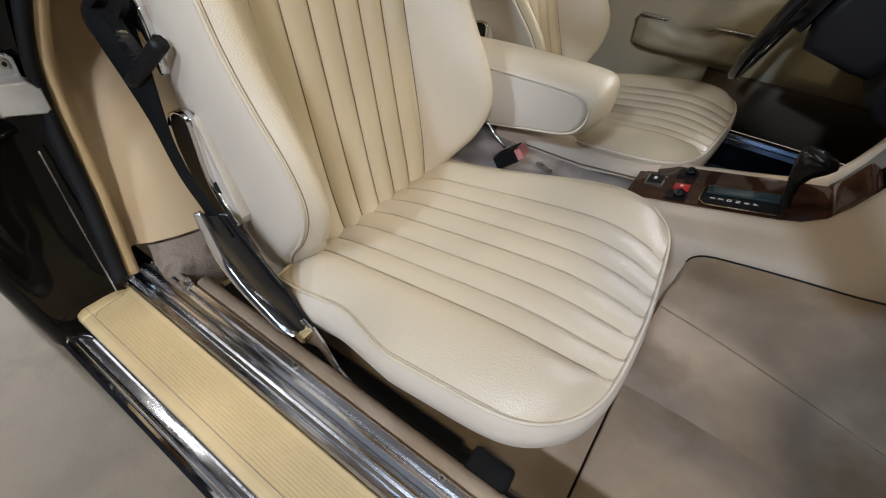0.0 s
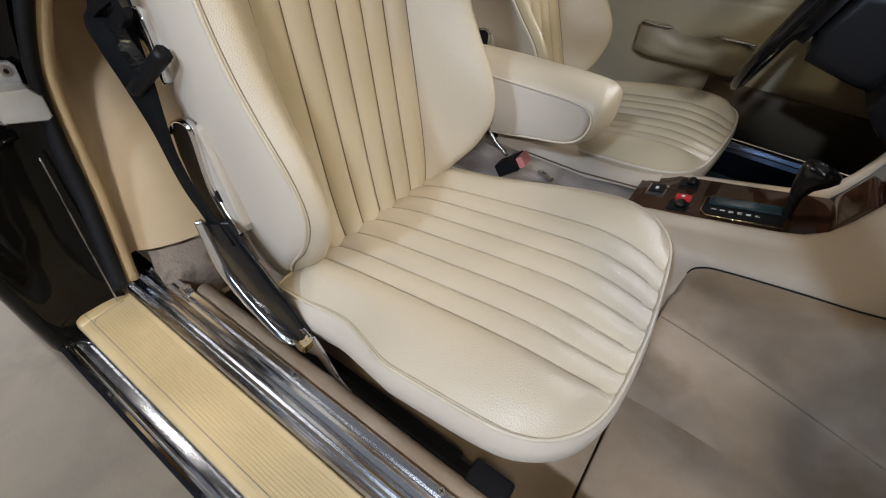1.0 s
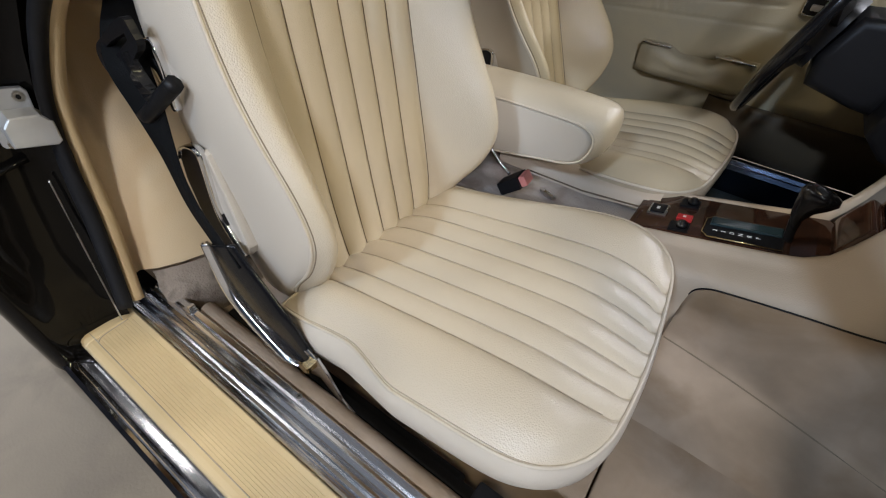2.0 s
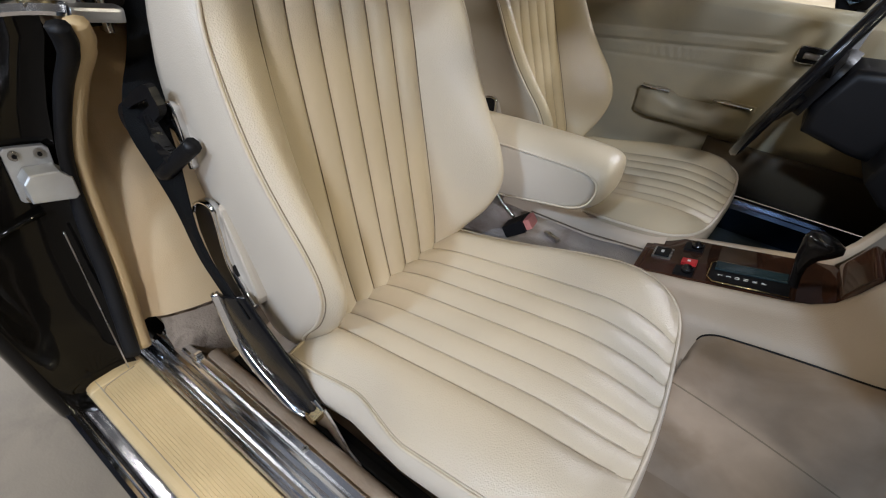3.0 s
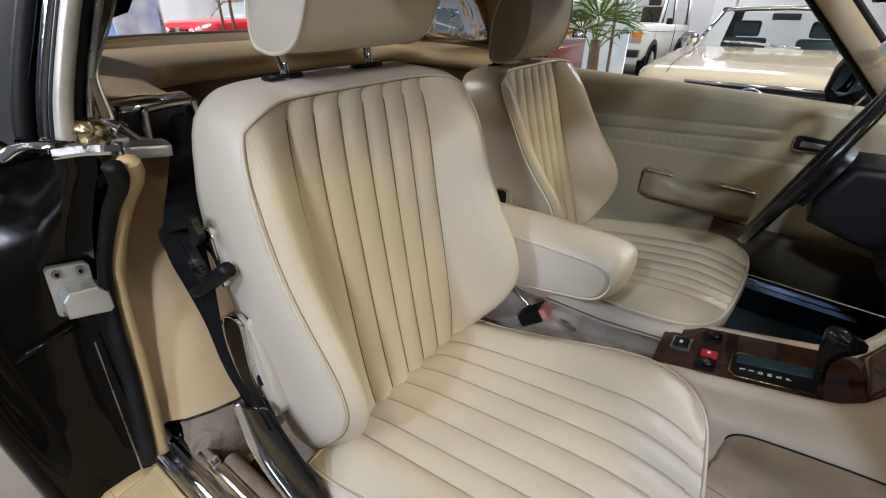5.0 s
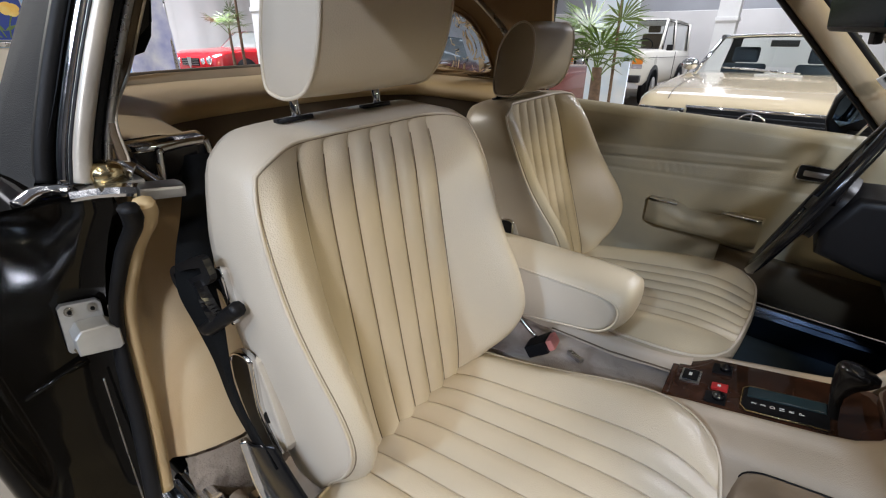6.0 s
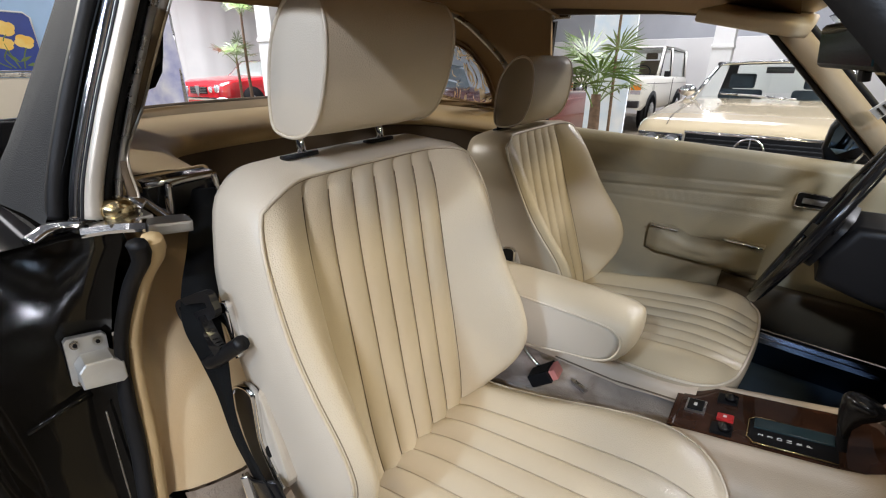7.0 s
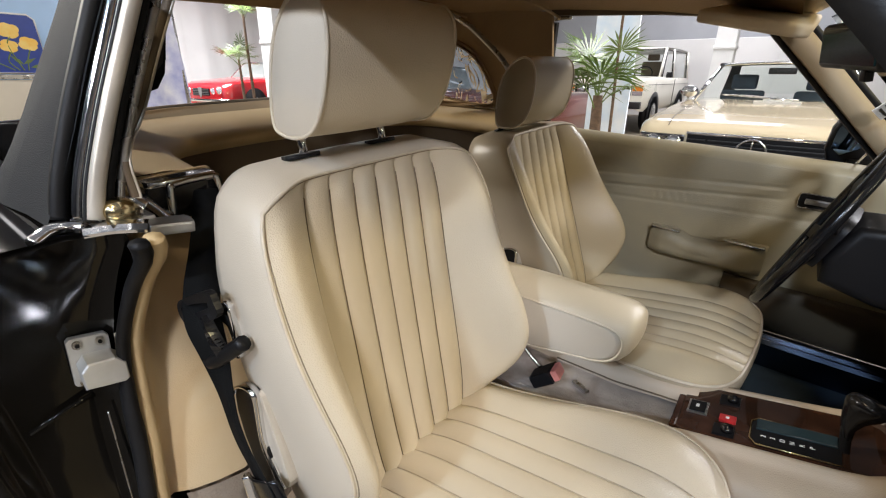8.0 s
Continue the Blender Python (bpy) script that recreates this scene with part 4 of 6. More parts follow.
def seat(yc, lean, outer, set_forward=0.0):
    """A fluted leather seat; outer: the side, -1 or 1, on which its door is."""
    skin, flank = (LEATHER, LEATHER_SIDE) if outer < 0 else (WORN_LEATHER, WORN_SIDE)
    label = "cream leather car seat with stitched flutes, piping and headrest" if outer < 0 else "worn shiny tan leather driver's seat with stitched flutes and headrest"
    s = thing("car_seat", label, "seat", (0.5, yc, 0.30), "front seats")
    base = Vector((0.5, yc, 0.30))

    def cush(a, b, puff, out=0.0, down=0.0):
        x, y = rounded(b, a, 0.14 if b > 0 else 0.14 - 0.115 * ease(0.0, 0.3, -b))
        m = rim(a, b)
        half = 0.261 - ((0.029 * ease(0.04, -0.46, b) - 0.010 * ease(-0.45, -1.0, b)) * ease(0.60, 1.0, abs(a)) if a * outer > 0 else 0.045 * ease(0.6, -0.9, b) * ease(0.3, 0.9, abs(a)))
        out_y = out if a * outer > 0 or out < 0 else 0.2 * out
        p = Vector((0.492 + (0.247 + out) * x - 0.018 * ease(0.2, 1.0, b) * ease(-0.3, 1.0, -a * outer), yc + (half + out_y) * y, 0.0))
        top = 0.487 + 0.125 * (p.x - 0.26) + 0.012 * ease(0.3, 0.6, p.x) * (1 - ease(0.6, 0.75, p.x))
        crown = 0.022 * (1 - m ** 5) + 0.012 * bump(0.55, 1.0, abs(a)) * (1 - ease(0.85, 1.0, abs(b)))
        p.z = top + crown + 0.0070 * (puff - 1) * (1 - ease(0.95, 1.0, m)) - down
        return p - base

    def cush_side(a, b, k):
        out, down = ((0.0, 0.0), (0.004, 0.006), (0.007, 0.02), (0.005, 0.042), (-0.004, 0.068), (-0.016, 0.086), (-0.045, 0.098))[k]
        if a * outer > 0 and k:
            out += 0.010 * ease(0.0, -0.4, b) * (1, 0.4, 0.75, 1, 1, 1, 1)[k]
        return cush(a, b, 1.0, out, down)

    cushion = part("cushion", box(0.27 - base.x, 0.66 - base.x, -0.20, 0.20, 0.085, 0.165, 0.02), flank, s)
    pad(cushion, cush, CUSH_SEAMS, 44, cush_side, THREAD, (0, 0, 1), THREAD, skin, flank)

    up = Vector((-lean, 0, 1)).normalized()
    fwd = Vector((1, 0, lean)).normalized()

    def level(table, b):
        for i in range(len(table) - 1):
            (b0, v0), (b1, v1) = table[i], table[i + 1]
            if b <= b1 or i == len(table) - 2:
                bp, vp = table[max(i - 1, 0)]
                bn, vn = table[min(i + 2, len(table) - 1)]
                m0, m1 = (v1 - vp) / (b1 - bp) * (b1 - b0), (vn - v0) / (bn - b0) * (b1 - b0)
                t = (b - b0) / (b1 - b0)
                return v0 * (2 * t ** 3 - 3 * t * t + 1) + m0 * (t ** 3 - 2 * t * t + t) + v1 * (3 * t * t - 2 * t ** 3) + m1 * (t ** 3 - t * t)

    EDGE = [(-1.0, -0.020), (-0.83, 0.004), (-0.66, 0.044), (-0.48, 0.072), (-0.33, 0.082), (-0.15, 0.078), (0.08, 0.060), (0.29, 0.046), (0.5, 0.038), (0.75, 0.032), (1.0, 0.022)]
    HUMP = [(-1.0, 0.0), (-0.8, 0.026), (-0.5, 0.040), (-0.2, 0.036), (0.2, 0.028), (0.6, 0.018), (1.0, 0.003)]

    def bolster(a, b):
        """How far the side wings stand forward."""
        return level(EDGE, b) * ease(0.56, 0.94, abs(a)) + level(HUMP, b) * bump(0.58, 1.10, abs(a))

    def back(a, b, puff, out=0.0, deep=0.0):
        y, z = rounded(a, b, 0.097 + (0.32 * min(deep, 0.13) if b > 0 and deep < 0.16 else 0.0))
        m = rim(a, b)
        half = 0.219 + 0.013 * ease(-0.9, 0.45, b)
        crown = 0.014 * (1 - m ** 6) - 0.020 * (1 - min(abs(a) / 0.9, 1.0) ** 3) * (1 - b ** 4)
        c = bolster(a, b) + crown + 0.0085 * (puff - 1) * (1 - ease(0.95, 1.0, m)) - deep
        p = Vector((0.265 + set_forward, yc, 0.455)) + up * (0.274 + (0.274 + min(out, 0.007) + 0.26 * deep * ease(0.8, 1.0, b)) * z) + fwd * c
        w = y * 0.235 if abs(y) < 0.6 else math.copysign(0.141 + (abs(y) - 0.6) / 0.4 * (half - 0.141), y)
        p.y += w + out * y
        return p - base

    def back_side(a, b, k):
        out, deep = ((0.0, 0.0), (0.004, 0.006), (0.009, 0.02), (0.009, 0.055), (0.007, 0.095), (-0.002, 0.128), (-0.04, 0.145))[k]
        return back(a, b, 1.0, out, deep + (bolster(a, b) - 0.03) * min(deep / 0.125, 1.0))

    rest = part("backrest", grid([[back(-0.85 + 1.7 * i / 6, -0.85 + 1.7 * j / 6, 1, 0, 0.135 + bolster(-0.85 + 1.7 * i / 6, -0.85 + 1.7 * j / 6)) for i in range(7)] for j in range(7)]), flank, s)
    pad(rest, back, BACK_SEAMS, 44, back_side, STITCH, (1, 0, 0), SEAM_AND_SHADE, skin, flank)

    # headrest: a loaf with flat piped ends on two chrome posts
    top = Vector((0.265 + set_forward, yc - 0.010, 0.455)) + up * 0.553
    sink = -0.012 if outer < 0 else 0.016
    size = 1.0 if outer < 0 else 0.98
    prof = smooth_path([(0.108, 0, 1.042), (0.112, 0, 1.09), (0.130, 0, 1.145), (0.164, 0, 1.182), (0.198, 0, 1.192), (0.220, 0, 1.174), (0.224, 0, 1.138), (0.212, 0, 1.085), (0.190, 0, 1.046), (0.160, 0, 1.030), (0.126, 0, 1.029)], 5, closed=True)
    ref_up, ref_fwd = Vector((-0.19, 0, 1)).normalized(), Vector((1, 0, 0.19)).normalized()
    ref_top = Vector((0.265, 0, 0.455)) + ref_up * 0.553
    prof = [Vector(((p - ref_top).dot(ref_fwd) * size, 0, (p - ref_top).dot(ref_up) * size - sink)) for p in prof]
    heart = sum(prof, Vector()) / len(prof)

    def loaf(k, grow=1.0):
        return heart + (prof[k] - heart) * grow

    def head_at(v, y):
        return top + fwd * v.x + up * v.z + Vector((0, y, 0)) - base

    ts = list(range(len(prof)))
    bodyrows = [[head_at(loaf(t, 1 + 0.03 * (1 - e * e)), 0.115 * e) for t in ts] for e in [-1 + 2 * k / 20 for k in range(21)]]
    head = part("headrest", grid(bodyrows, closed_u=True), skin, s)
    for e in (-1, 1):
        rows = [[head_at(loaf(t, g), e * (0.115 + 0.012 * (1 - g ** 2))) for t in ts] for g in (1, 0.95, 0.85, 0.7, 0.45, 0.2, 0.1)]
        part("end_panel", grid(rows, closed_u=True, cap=True), flank, head)
        part("piping", sweep([head_at(loaf(t), e * 0.116) for t in ts], 0.0025, closed=True, up=(0, 1, 0)), PIPING, head)
    for e in (-1, 1):
        foot = top + Vector((0, e * 0.0775, 0)) - fwd * 0.050
        post = part("headrest_post", sweep([foot - base - up * 0.02, foot - base + up * 0.08], 0.0062), CHROME, s, "chrome post")
        b = slab([(-0.030, -0.010), (0.020, -0.010), (0.028, 0), (0.020, 0.010), (-0.030, 0.010)], "z", 0, 0.006, 0.002)
        part("socket", turned(b, Matrix.Translation(foot - base + up * 0.015) @ Matrix.Rotation(-lean, 4, "Y") @ Matrix.Rotation(math.pi / 2, 4, "Z")), PLASTIC, post, "black plastic socket")
    return s, base


seat_r, seat_base = seat(-0.348, 0.19, -1)
seat_l, seat_base_l = seat(0.345, 0.36, 1, 0.026)
seat_l.location += Vector((-0.018, 0, -0.022))
car_things += [seat_r, seat_l]


def xz_plate(pts, y0, y1, bevel=0.002):
    return slab(pts, "y", y0, y1, bevel)


# recliner levers: black blade with a chrome rim, and the vinyl hinge cover beside it
LEVER = [(0.119, 0.698), (0.130, 0.716), (0.150, 0.727), (0.168, 0.727), (0.174, 0.712), (0.173, 0.640), (0.190, 0.600), (0.208, 0.572), (0.190, 0.545), (0.146, 0.560), (0.124, 0.62), (0.116, 0.665)]
for s, base, side in ((seat_r, seat_base, -1), (seat_l, seat_base_l, -1)):
    dx = 0.0 if side * (s is seat_r) else 0.03
    y = base.y + (-0.233 if s is seat_r else -0.228)
    dz = 0.0 if s is seat_r else -0.01
    off = Vector((dx, y, dz)) - base
    lever = part("recliner_lever", turned(xz_plate(LEVER, -0.016, -0.004, 0.003), Matrix.Translation(off)), PLASTIC, s, "black recliner lever with chrome rim", smooth=False)
    part("rim", turned(sweep(smooth_path([(p[0], -0.017, p[1]) for p in LEVER[0:8]], 6), [(0.0018, 0.010), (0.0018, -0.002), (-0.0018, -0.002), (-0.0018, 0.010)], up=(0, 1, 0)), Matrix.Translation(off)), CHROME, lever)
    cover = [(0.172, 0.727), (0.179, 0.721), (0.193, 0.680), (0.207, 0.633), (0.217, 0.588), (0.212, 0.573), (0.190, 0.560), (0.184, 0.59), (0.170, 0.64)]
    part("hinge_cover", turned(xz_plate(cover, -0.010, 0.034, 0.006), Matrix.Translation(off)), LEATHER_SIDE, s, "cream vinyl hinge cover", smooth=False)
catch_edge = smooth_path([(0.120, 0, 0.838), (0.128, 0, 0.849), (0.139, 0, 0.852), (0.147, 0, 0.840), (0.151, 0, 0.785), (0.146, 0, 0.770), (0.138, 0, 0.776), (0.127, 0, 0.812)], 3, closed=True)
part("release_catch", turned(xz_plate([(p.x, p.z) for p in catch_edge], -0.597, -0.575, 0.003), Matrix.Translation(-seat_base)), CHROME, seat_r, "chrome backrest catch")

# belt guide clipped to the passenger backrest
guide = thing("belt_guide", "black plastic seat belt guide beside backrest", "belt guide", (0.08, -0.62, 0.85))
car_things.append(guide)
G = guide.location
loop_out = [(p.x, p.y) for p in smooth_path([(-0.062, 0.012, 0), (-0.066, -0.004, 0), (-0.056, -0.020, 0), (-0.03, -0.022, 0), (0.05, -0.018, 0), (0.06, 0.004, 0), (0.05, 0.022, 0), (-0.03, 0.022, 0), (-0.05, 0.020, 0)], 4, closed=True)]
loop_in = [(-0.050, 0.010), (-0.053, -0.002), (-0.044, -0.006), (0.0, -0.004), (0.04, -0.002), (0.042, 0.006), (0.0, 0.010)]
lm = Matrix.Translation(Vector((0.100, -0.600, 0.836)) - G) @ Matrix.Rotation(radians(-28), 4, "Y") @ Matrix.Scale(1.0, 4)
part("loop", holed(loop_out, loop_in, lambda c: lm @ Vector((c.x, -0.006 + c.z * 0.7, c.y * 0.85)), 0.012), PLASTIC, guide, smooth=False)
part("bracket", turned(sweep(smooth_path([(0.122, -0.614, 0.836), (0.134, -0.616, 0.820), (0.144, -0.615, 0.802), (0.150, -0.611, 0.788)], 4), [(0.006, 0.007), (-0.006, 0.007), (-0.006, -0.007), (0.006, -0.007)]), Matrix.Translation(-G)), KNOB, guide, smooth=False)
part("knob", turned(sweep(smooth_path([(0.106, -0.614, 0.764), (0.118, -0.616, 0.764), (0.142, -0.614, 0.782), (0.184, -0.602, 0.818)], 5), [(0.009 * math.cos(k * 0.785), 0.010 * math.sin(k * 0.785)) for k in range(8)]), Matrix.Translation(-G)), PLASTIC, guide)

# ---- seat belt ----
belt = thing("seat_belt", "black webbing seat belt with reel box and lower stalk", "seat belt", (0.0, -0.56, 0.94))
car_things.append(belt)
B = Vector((0.0, -0.56, 0.95))


def ribbon(pts, width, across, thick=0.0014, n=8, end=None, width_end=None):
    rows, first = [], across
    line = smooth_path(pts, n)
    for i, p in enumerate(line):
        across = Vector(first).lerp(Vector(end or first), ease(0.25, 0.7, i / (len(line) - 1)))
        a = Vector(across).normalized() * (width + ((width_end or width) - width) * ease(0.0, 0.45, i / (len(line) - 1))) / 2
        nrm = Vector(across).cross(Vector((0, 0, 1)))
        nrm = nrm.normalized() * thick if nrm.length > 1e-5 else Vector((0, thick, 0))
        rows.append([p - a, p + a, p + a + nrm, p - a + nrm])
    return grid(rows, closed_u=True, cap=True)


STRAP = [(-0.104, -0.487, 0.935), (-0.088, -0.492, 0.902), (-0.02, -0.535, 0.872), (0.05, -0.580, 0.853), (0.106, -0.611, 0.832), (0.124, -0.614, 0.787), (0.132, -0.614, 0.735), (0.138, -0.614, 0.685), (0.152, -0.614, 0.645), (0.178, -0.614, 0.612), (0.205, -0.614, 0.575)]
part("webbing", turned(ribbon(STRAP, 0.046, (0.50, 0.85, 0), end=(0.80, -0.05, 0.35)), Matrix.Translation(-B)), WEBBING, belt)
# lower stalk: a wide black sleeve with a shiny film along its outer edge, down to the anchor bolt
near_edge = smooth_path([(0.150, -0.618, 0.592), (0.158, -0.619, 0.555), (0.172, -0.620, 0.505), (0.225, -0.620, 0.461), (0.281, -0.616, 0.428), (0.312, -0.611, 0.430)], 6)
far_edge = smooth_path([(0.216, -0.611, 0.618), (0.236, -0.610, 0.592), (0.274, -0.608, 0.550), (0.301, -0.607, 0.521), (0.326, -0.605, 0.482), (0.338, -0.604, 0.466)], 6)


def sleeve(u0, u1, lift, thick):
    """A folded strip between two shares of the stalk's width."""
    rows = []
    for p, q in zip(near_edge, far_edge):
        front = [p.lerp(q, u0 + (u1 - u0) * k / 6) - Vector((0, lift + 0.007 * math.sin(math.pi * k / 6), 0)) for k in range(7)]
        rows.append([f - B for f in front] + [f + Vector((0, thick, 0)) - B for f in reversed(front)])
    return grid(rows, closed_u=True, cap=True)


part("stalk_sleeve", sleeve(0.0, 1.0, 0.0, 0.004), KNOB, belt, "glossy black stalk sleeve")
part("film", sleeve(-0.05, 0.17, 0.002, 0.002), STEEL, belt, "silvery film along sleeve edge")
ANCHOR = [(0.303, 0.430), (0.314, 0.462), (0.330, 0.476), (0.344, 0.468), (0.352, 0.474), (0.369, 0.453), (0.394, 0.408), (0.418, 0.392), (0.410, 0.382), (0.388, 0.396), (0.352, 0.427), (0.326, 0.416)]
part("anchor_plate", turned(slab(ANCHOR, "y", -0.609, -0.605, 0.001), Matrix.Translation(-B)), CHROME, belt, "bright steel anchor plate", smooth=False)
part("bolt", turned(disc(0.0125, 0.012, 6, 0.002), Matrix.Translation(Vector((0.327, -0.613, 0.440)) - B) @ Matrix.Rotation(math.pi / 2, 4, "X")), BRASS, belt, "yellowed anchor bolt", smooth=False)
reel = part("reel_box", turned(box(-0.133, -0.108, -0.566, -0.460, 0.892, 0.953, 0.006, 3), Matrix.Translation(-B)), KNOB, belt, "glossy black reel box")
part("mouth", turned(sweep(smooth_path([(-0.104, -0.541, 0.886), (-0.102, -0.541, 0.915), (-0.104, -0.538, 0.944), (-0.108, -0.530, 0.953), (-0.108, -0.470, 0.956), (-0.106, -0.461, 0.948), (-0.104, -0.459, 0.905)], 6), [(0.0055, 0.012), (-0.004, 0.012), (-0.004, -0.010), (0.0055, -0.010)], up=(1, 0, 0)), Matrix.Translation(-B)), CHROME, reel, "chrome mouth")
part("lid", turned(slab([(-0.132, -0.562), (-0.132, -0.464), (-0.128, -0.460), (-0.104, -0.460), (-0.099, -0.464), (-0.099, -0.562), (-0.104, -0.568), (-0.128, -0.568)], "z", 0.952, 0.962, 0.004, 3), Matrix.Translation(-B)), CHROME, reel, "chrome reel lid")
part("mount", turned(sweep(smooth_path([(-0.128, -0.580, 0.943), (-0.108, -0.572, 0.938), (-0.092, -0.560, 0.921), (-0.078, -0.552, 0.908)], 5), [(0.006, 0.005), (-0.006, 0.005), (-0.006, -0.005), (0.006, -0.005)]), Matrix.Translation(-B)), CHROME, reel, "chrome mounting lever")

# buckle on its wire stalk between the seats
buckle = thing("belt_buckle", "black seat belt buckle with faded red button", "buckle", (0.36, -0.03, 0.49))
car_things.append(buckle)
turn = Matrix.Rotation(radians(-38), 4, "Y") @ Matrix.Rotation(radians(12), 4, "Z") @ Matrix.Scale(1.2, 4)
part("housing", turned(slab([(-0.030, -0.020), (0.012, -0.024), (0.016, 0.022), (-0.030, 0.018)], "z", -0.012, 0.012, 0.004), turn), PLASTIC, buckle, smooth=False)
part("button", turned(box(0.013, 0.025, -0.020, 0.018, -0.010, 0.010, 0.003), turn), PINK, buckle, "faded red release button", smooth=False)
part("stalk", sweep(smooth_path([(-0.02, 0, 0.01), (-0.05, 0.0, 0.03), (-0.075, 0.0, 0.055)], 5), 0.004), SATIN, buckle)

# ---- driver's door, closed ----
ldoor = part("door", box(0.0, 1.30, 0.690, 0.77, 0.40, 0.890, 0.006), BLACKPAINT, body, "closed driver's door with beige vinyl panel")


def door_y(x, z):
    """The face of the door panel: padded top roll, pressed band, flat lower part."""
    y = 0.680 - 0.012 * bump(0.80, 0.93, z)
    top = 0.786 + 0.086 * (x - 0.2)
    mid = 0.749 + 0.097 * (x - 0.2)
    low = 0.713 + 0.064 * (x - 0.2)
    stop = 1 - ease(0.66, 0.69, x)
    for line, d in ((top, 0.004), (mid, 0.0035), (low, 0.003)):
        y += d * math.exp(-((z - line) / 0.004) ** 2) * (stop if line is not low else 1)
    inside = ease(mid, mid + 0.006, z) * (1 - ease(top - 0.006, top, z)) * stop
    y -= 0.005 * inside
    inside2 = ease(low, low + 0.006, z) * (1 - ease(mid - 0.006, mid, z)) * (1 - ease(0.60, 0.66, x)) * ease(0.15, 0.2, x)
    y += 0.0022 * inside2 * math.sin((x + 0.35 * (z - 0.75)) * 330 + 3 * math.sin(x * 23))
    return y


zs = [0.420 + 0.0045 * k for k in range(104)]
rows = []
for i in range(172):
    x = 0.02 + i * 0.0075
    rows.append([(x, door_y(x, z), z) for z in zs] + [(x, 0.685, 0.896), (x, 0.695, 0.903), (x, 0.72, 0.906), (x, 0.75, 0.902), (x, 0.765, 0.89)])
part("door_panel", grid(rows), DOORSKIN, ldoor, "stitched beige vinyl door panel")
part("door_moulding", sweep([(0.0, 0.768, 0.892), (1.3, 0.768, 0.892)], 0.006), CHROME, ldoor, "chrome door top moulding")
# arm pull with two bright clips
rows = []
for k in range(15):
    t = k / 14
    x = 0.376 + 0.31 * t
    top = 0.648 - 0.018 * ease(0.26, 0.32, t) * (1 - ease(0.64, 0.70, t)) + 0.006 * t
    d = 0.058 * min(1.0, 4 * t + 0.45, 4 * (1 - t) + 0.45)
    rows.append([(x, 0.680, top + 0.004), (x, 0.680 - d * 0.7, top + 0.003), (x, 0.680 - d, top - 0.008), (x, 0.680 - d, top - 0.030), (x, 0.680 - d * 0.92, 0.598), (x, 0.680 - d * 0.95, 0.594), (x, 0.680 - d * 0.8, 0.575), (x, 0.680 - d * 0.4, 0.566), (x, 0.680, 0.568)])
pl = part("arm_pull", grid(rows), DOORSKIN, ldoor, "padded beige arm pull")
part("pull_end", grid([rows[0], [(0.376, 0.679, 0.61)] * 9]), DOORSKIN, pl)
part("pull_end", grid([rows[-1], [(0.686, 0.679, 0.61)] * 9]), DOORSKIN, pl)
for x0, x1, z in ((0.382, 0.462, 0.655), (0.578, 0.680, 0.660)):
    part("clip", sweep([(x0, 0.640, z), (x1, 0.636, z + 0.001)], [(0.010, 0.0015), (-0.010, 0.0015), (-0.010, -0.0015), (0.010, -0.0015)]), CHROME, pl, "bright pull clip")
# inside handle in its dark recess
hd = part("handle_plate", turned(slab([(0.712, 0.818), (0.722, 0.826), (0.80, 0.824), (0.80, 0.790), (0.726, 0.784), (0.712, 0.792)], "y", 0.668, 0.682, 0.002), Matrix()), PLASTIC, ldoor, "black inside door handle recess", smooth=False)
part("handle_rim", sweep(smooth_path([(0.80, 0.668, 0.823), (0.722, 0.668, 0.825), (0.713, 0.668, 0.817), (0.713, 0.668, 0.793), (0.725, 0.668, 0.786), (0.80, 0.668, 0.790)], 4), 0.0016), CHROME, hd, "chrome rim")
part("handle", box(0.726, 0.79, 0.660, 0.669, 0.798, 0.812, 0.003), SATIN, hd, "bright handle blade", smooth=False)
# low map pocket
rows = []
for k in range(20):
    t = k / 19
    x = 0.60 + 0.68 * t
    d = 0.042 * min(1.0, 6 * t + 0.1)
    rows.append([(x, 0.679, 0.548), (x, 0.679 - d * 0.9, 0.552), (x, 0.679 - d, 0.545), (x, 0.679 - d * 0.95, 0.50), (x, 0.679 - d * 0.7, 0.45), (x, 0.679 - 0.4 * d, 0.415), (x, 0.679, 0.398)])
part("map_pocket", grid(rows), POCKET, ldoor, "brown door map pocket")
# Two thin bright lines added along the darker blue driver's sill.
for y, z in ((0.648, 0.385), (0.664, 0.393)):
    part("sill_bright_line", sweep([(0.0, y, z), (1.4, y, z)], 0.0022), STEEL, body, "thin bright line along driver's sill")
part("driver_sill", slab([(0.640, 0.29), (0.640, 0.372), (0.648, 0.384), (0.655, 0.380), (0.662, 0.392), (0.676, 0.396), (0.690, 0.392), (0.70, 0.29)], "x", 0.0, 1.75), BLUESTEEL, body, "polished driver's sill cover", smooth=False)

# outside mirror on the driver's door
om = thing("door_mirror", "black door mirror beyond driver's door", "mirror", (0.79, 0.85, 0.90))
car_things.append(om)
O = om.location
shape = [(0.752, 1.012), (0.738, 0.975), (0.736, 0.915), (0.752, 0.878), (0.79, 0.868), (0.86, 0.875), (0.87, 0.99), (0.82, 1.03), (0.775, 1.032)]
part("housing", turned(slab(shape, "y", 0.835, 0.895, 0.010, 3), Matrix.Translation(-O)), PLASTIC, om)
part("glass", turned(slab([(0.760, 1.004), (0.748, 0.972), (0.747, 0.925), (0.770, 0.905), (0.815, 0.935), (0.80, 1.012)], "y", 0.830, 0.834, 0.001), Matrix.Translation(-O)), MIRROR, om, "mirror glass", smooth=False)
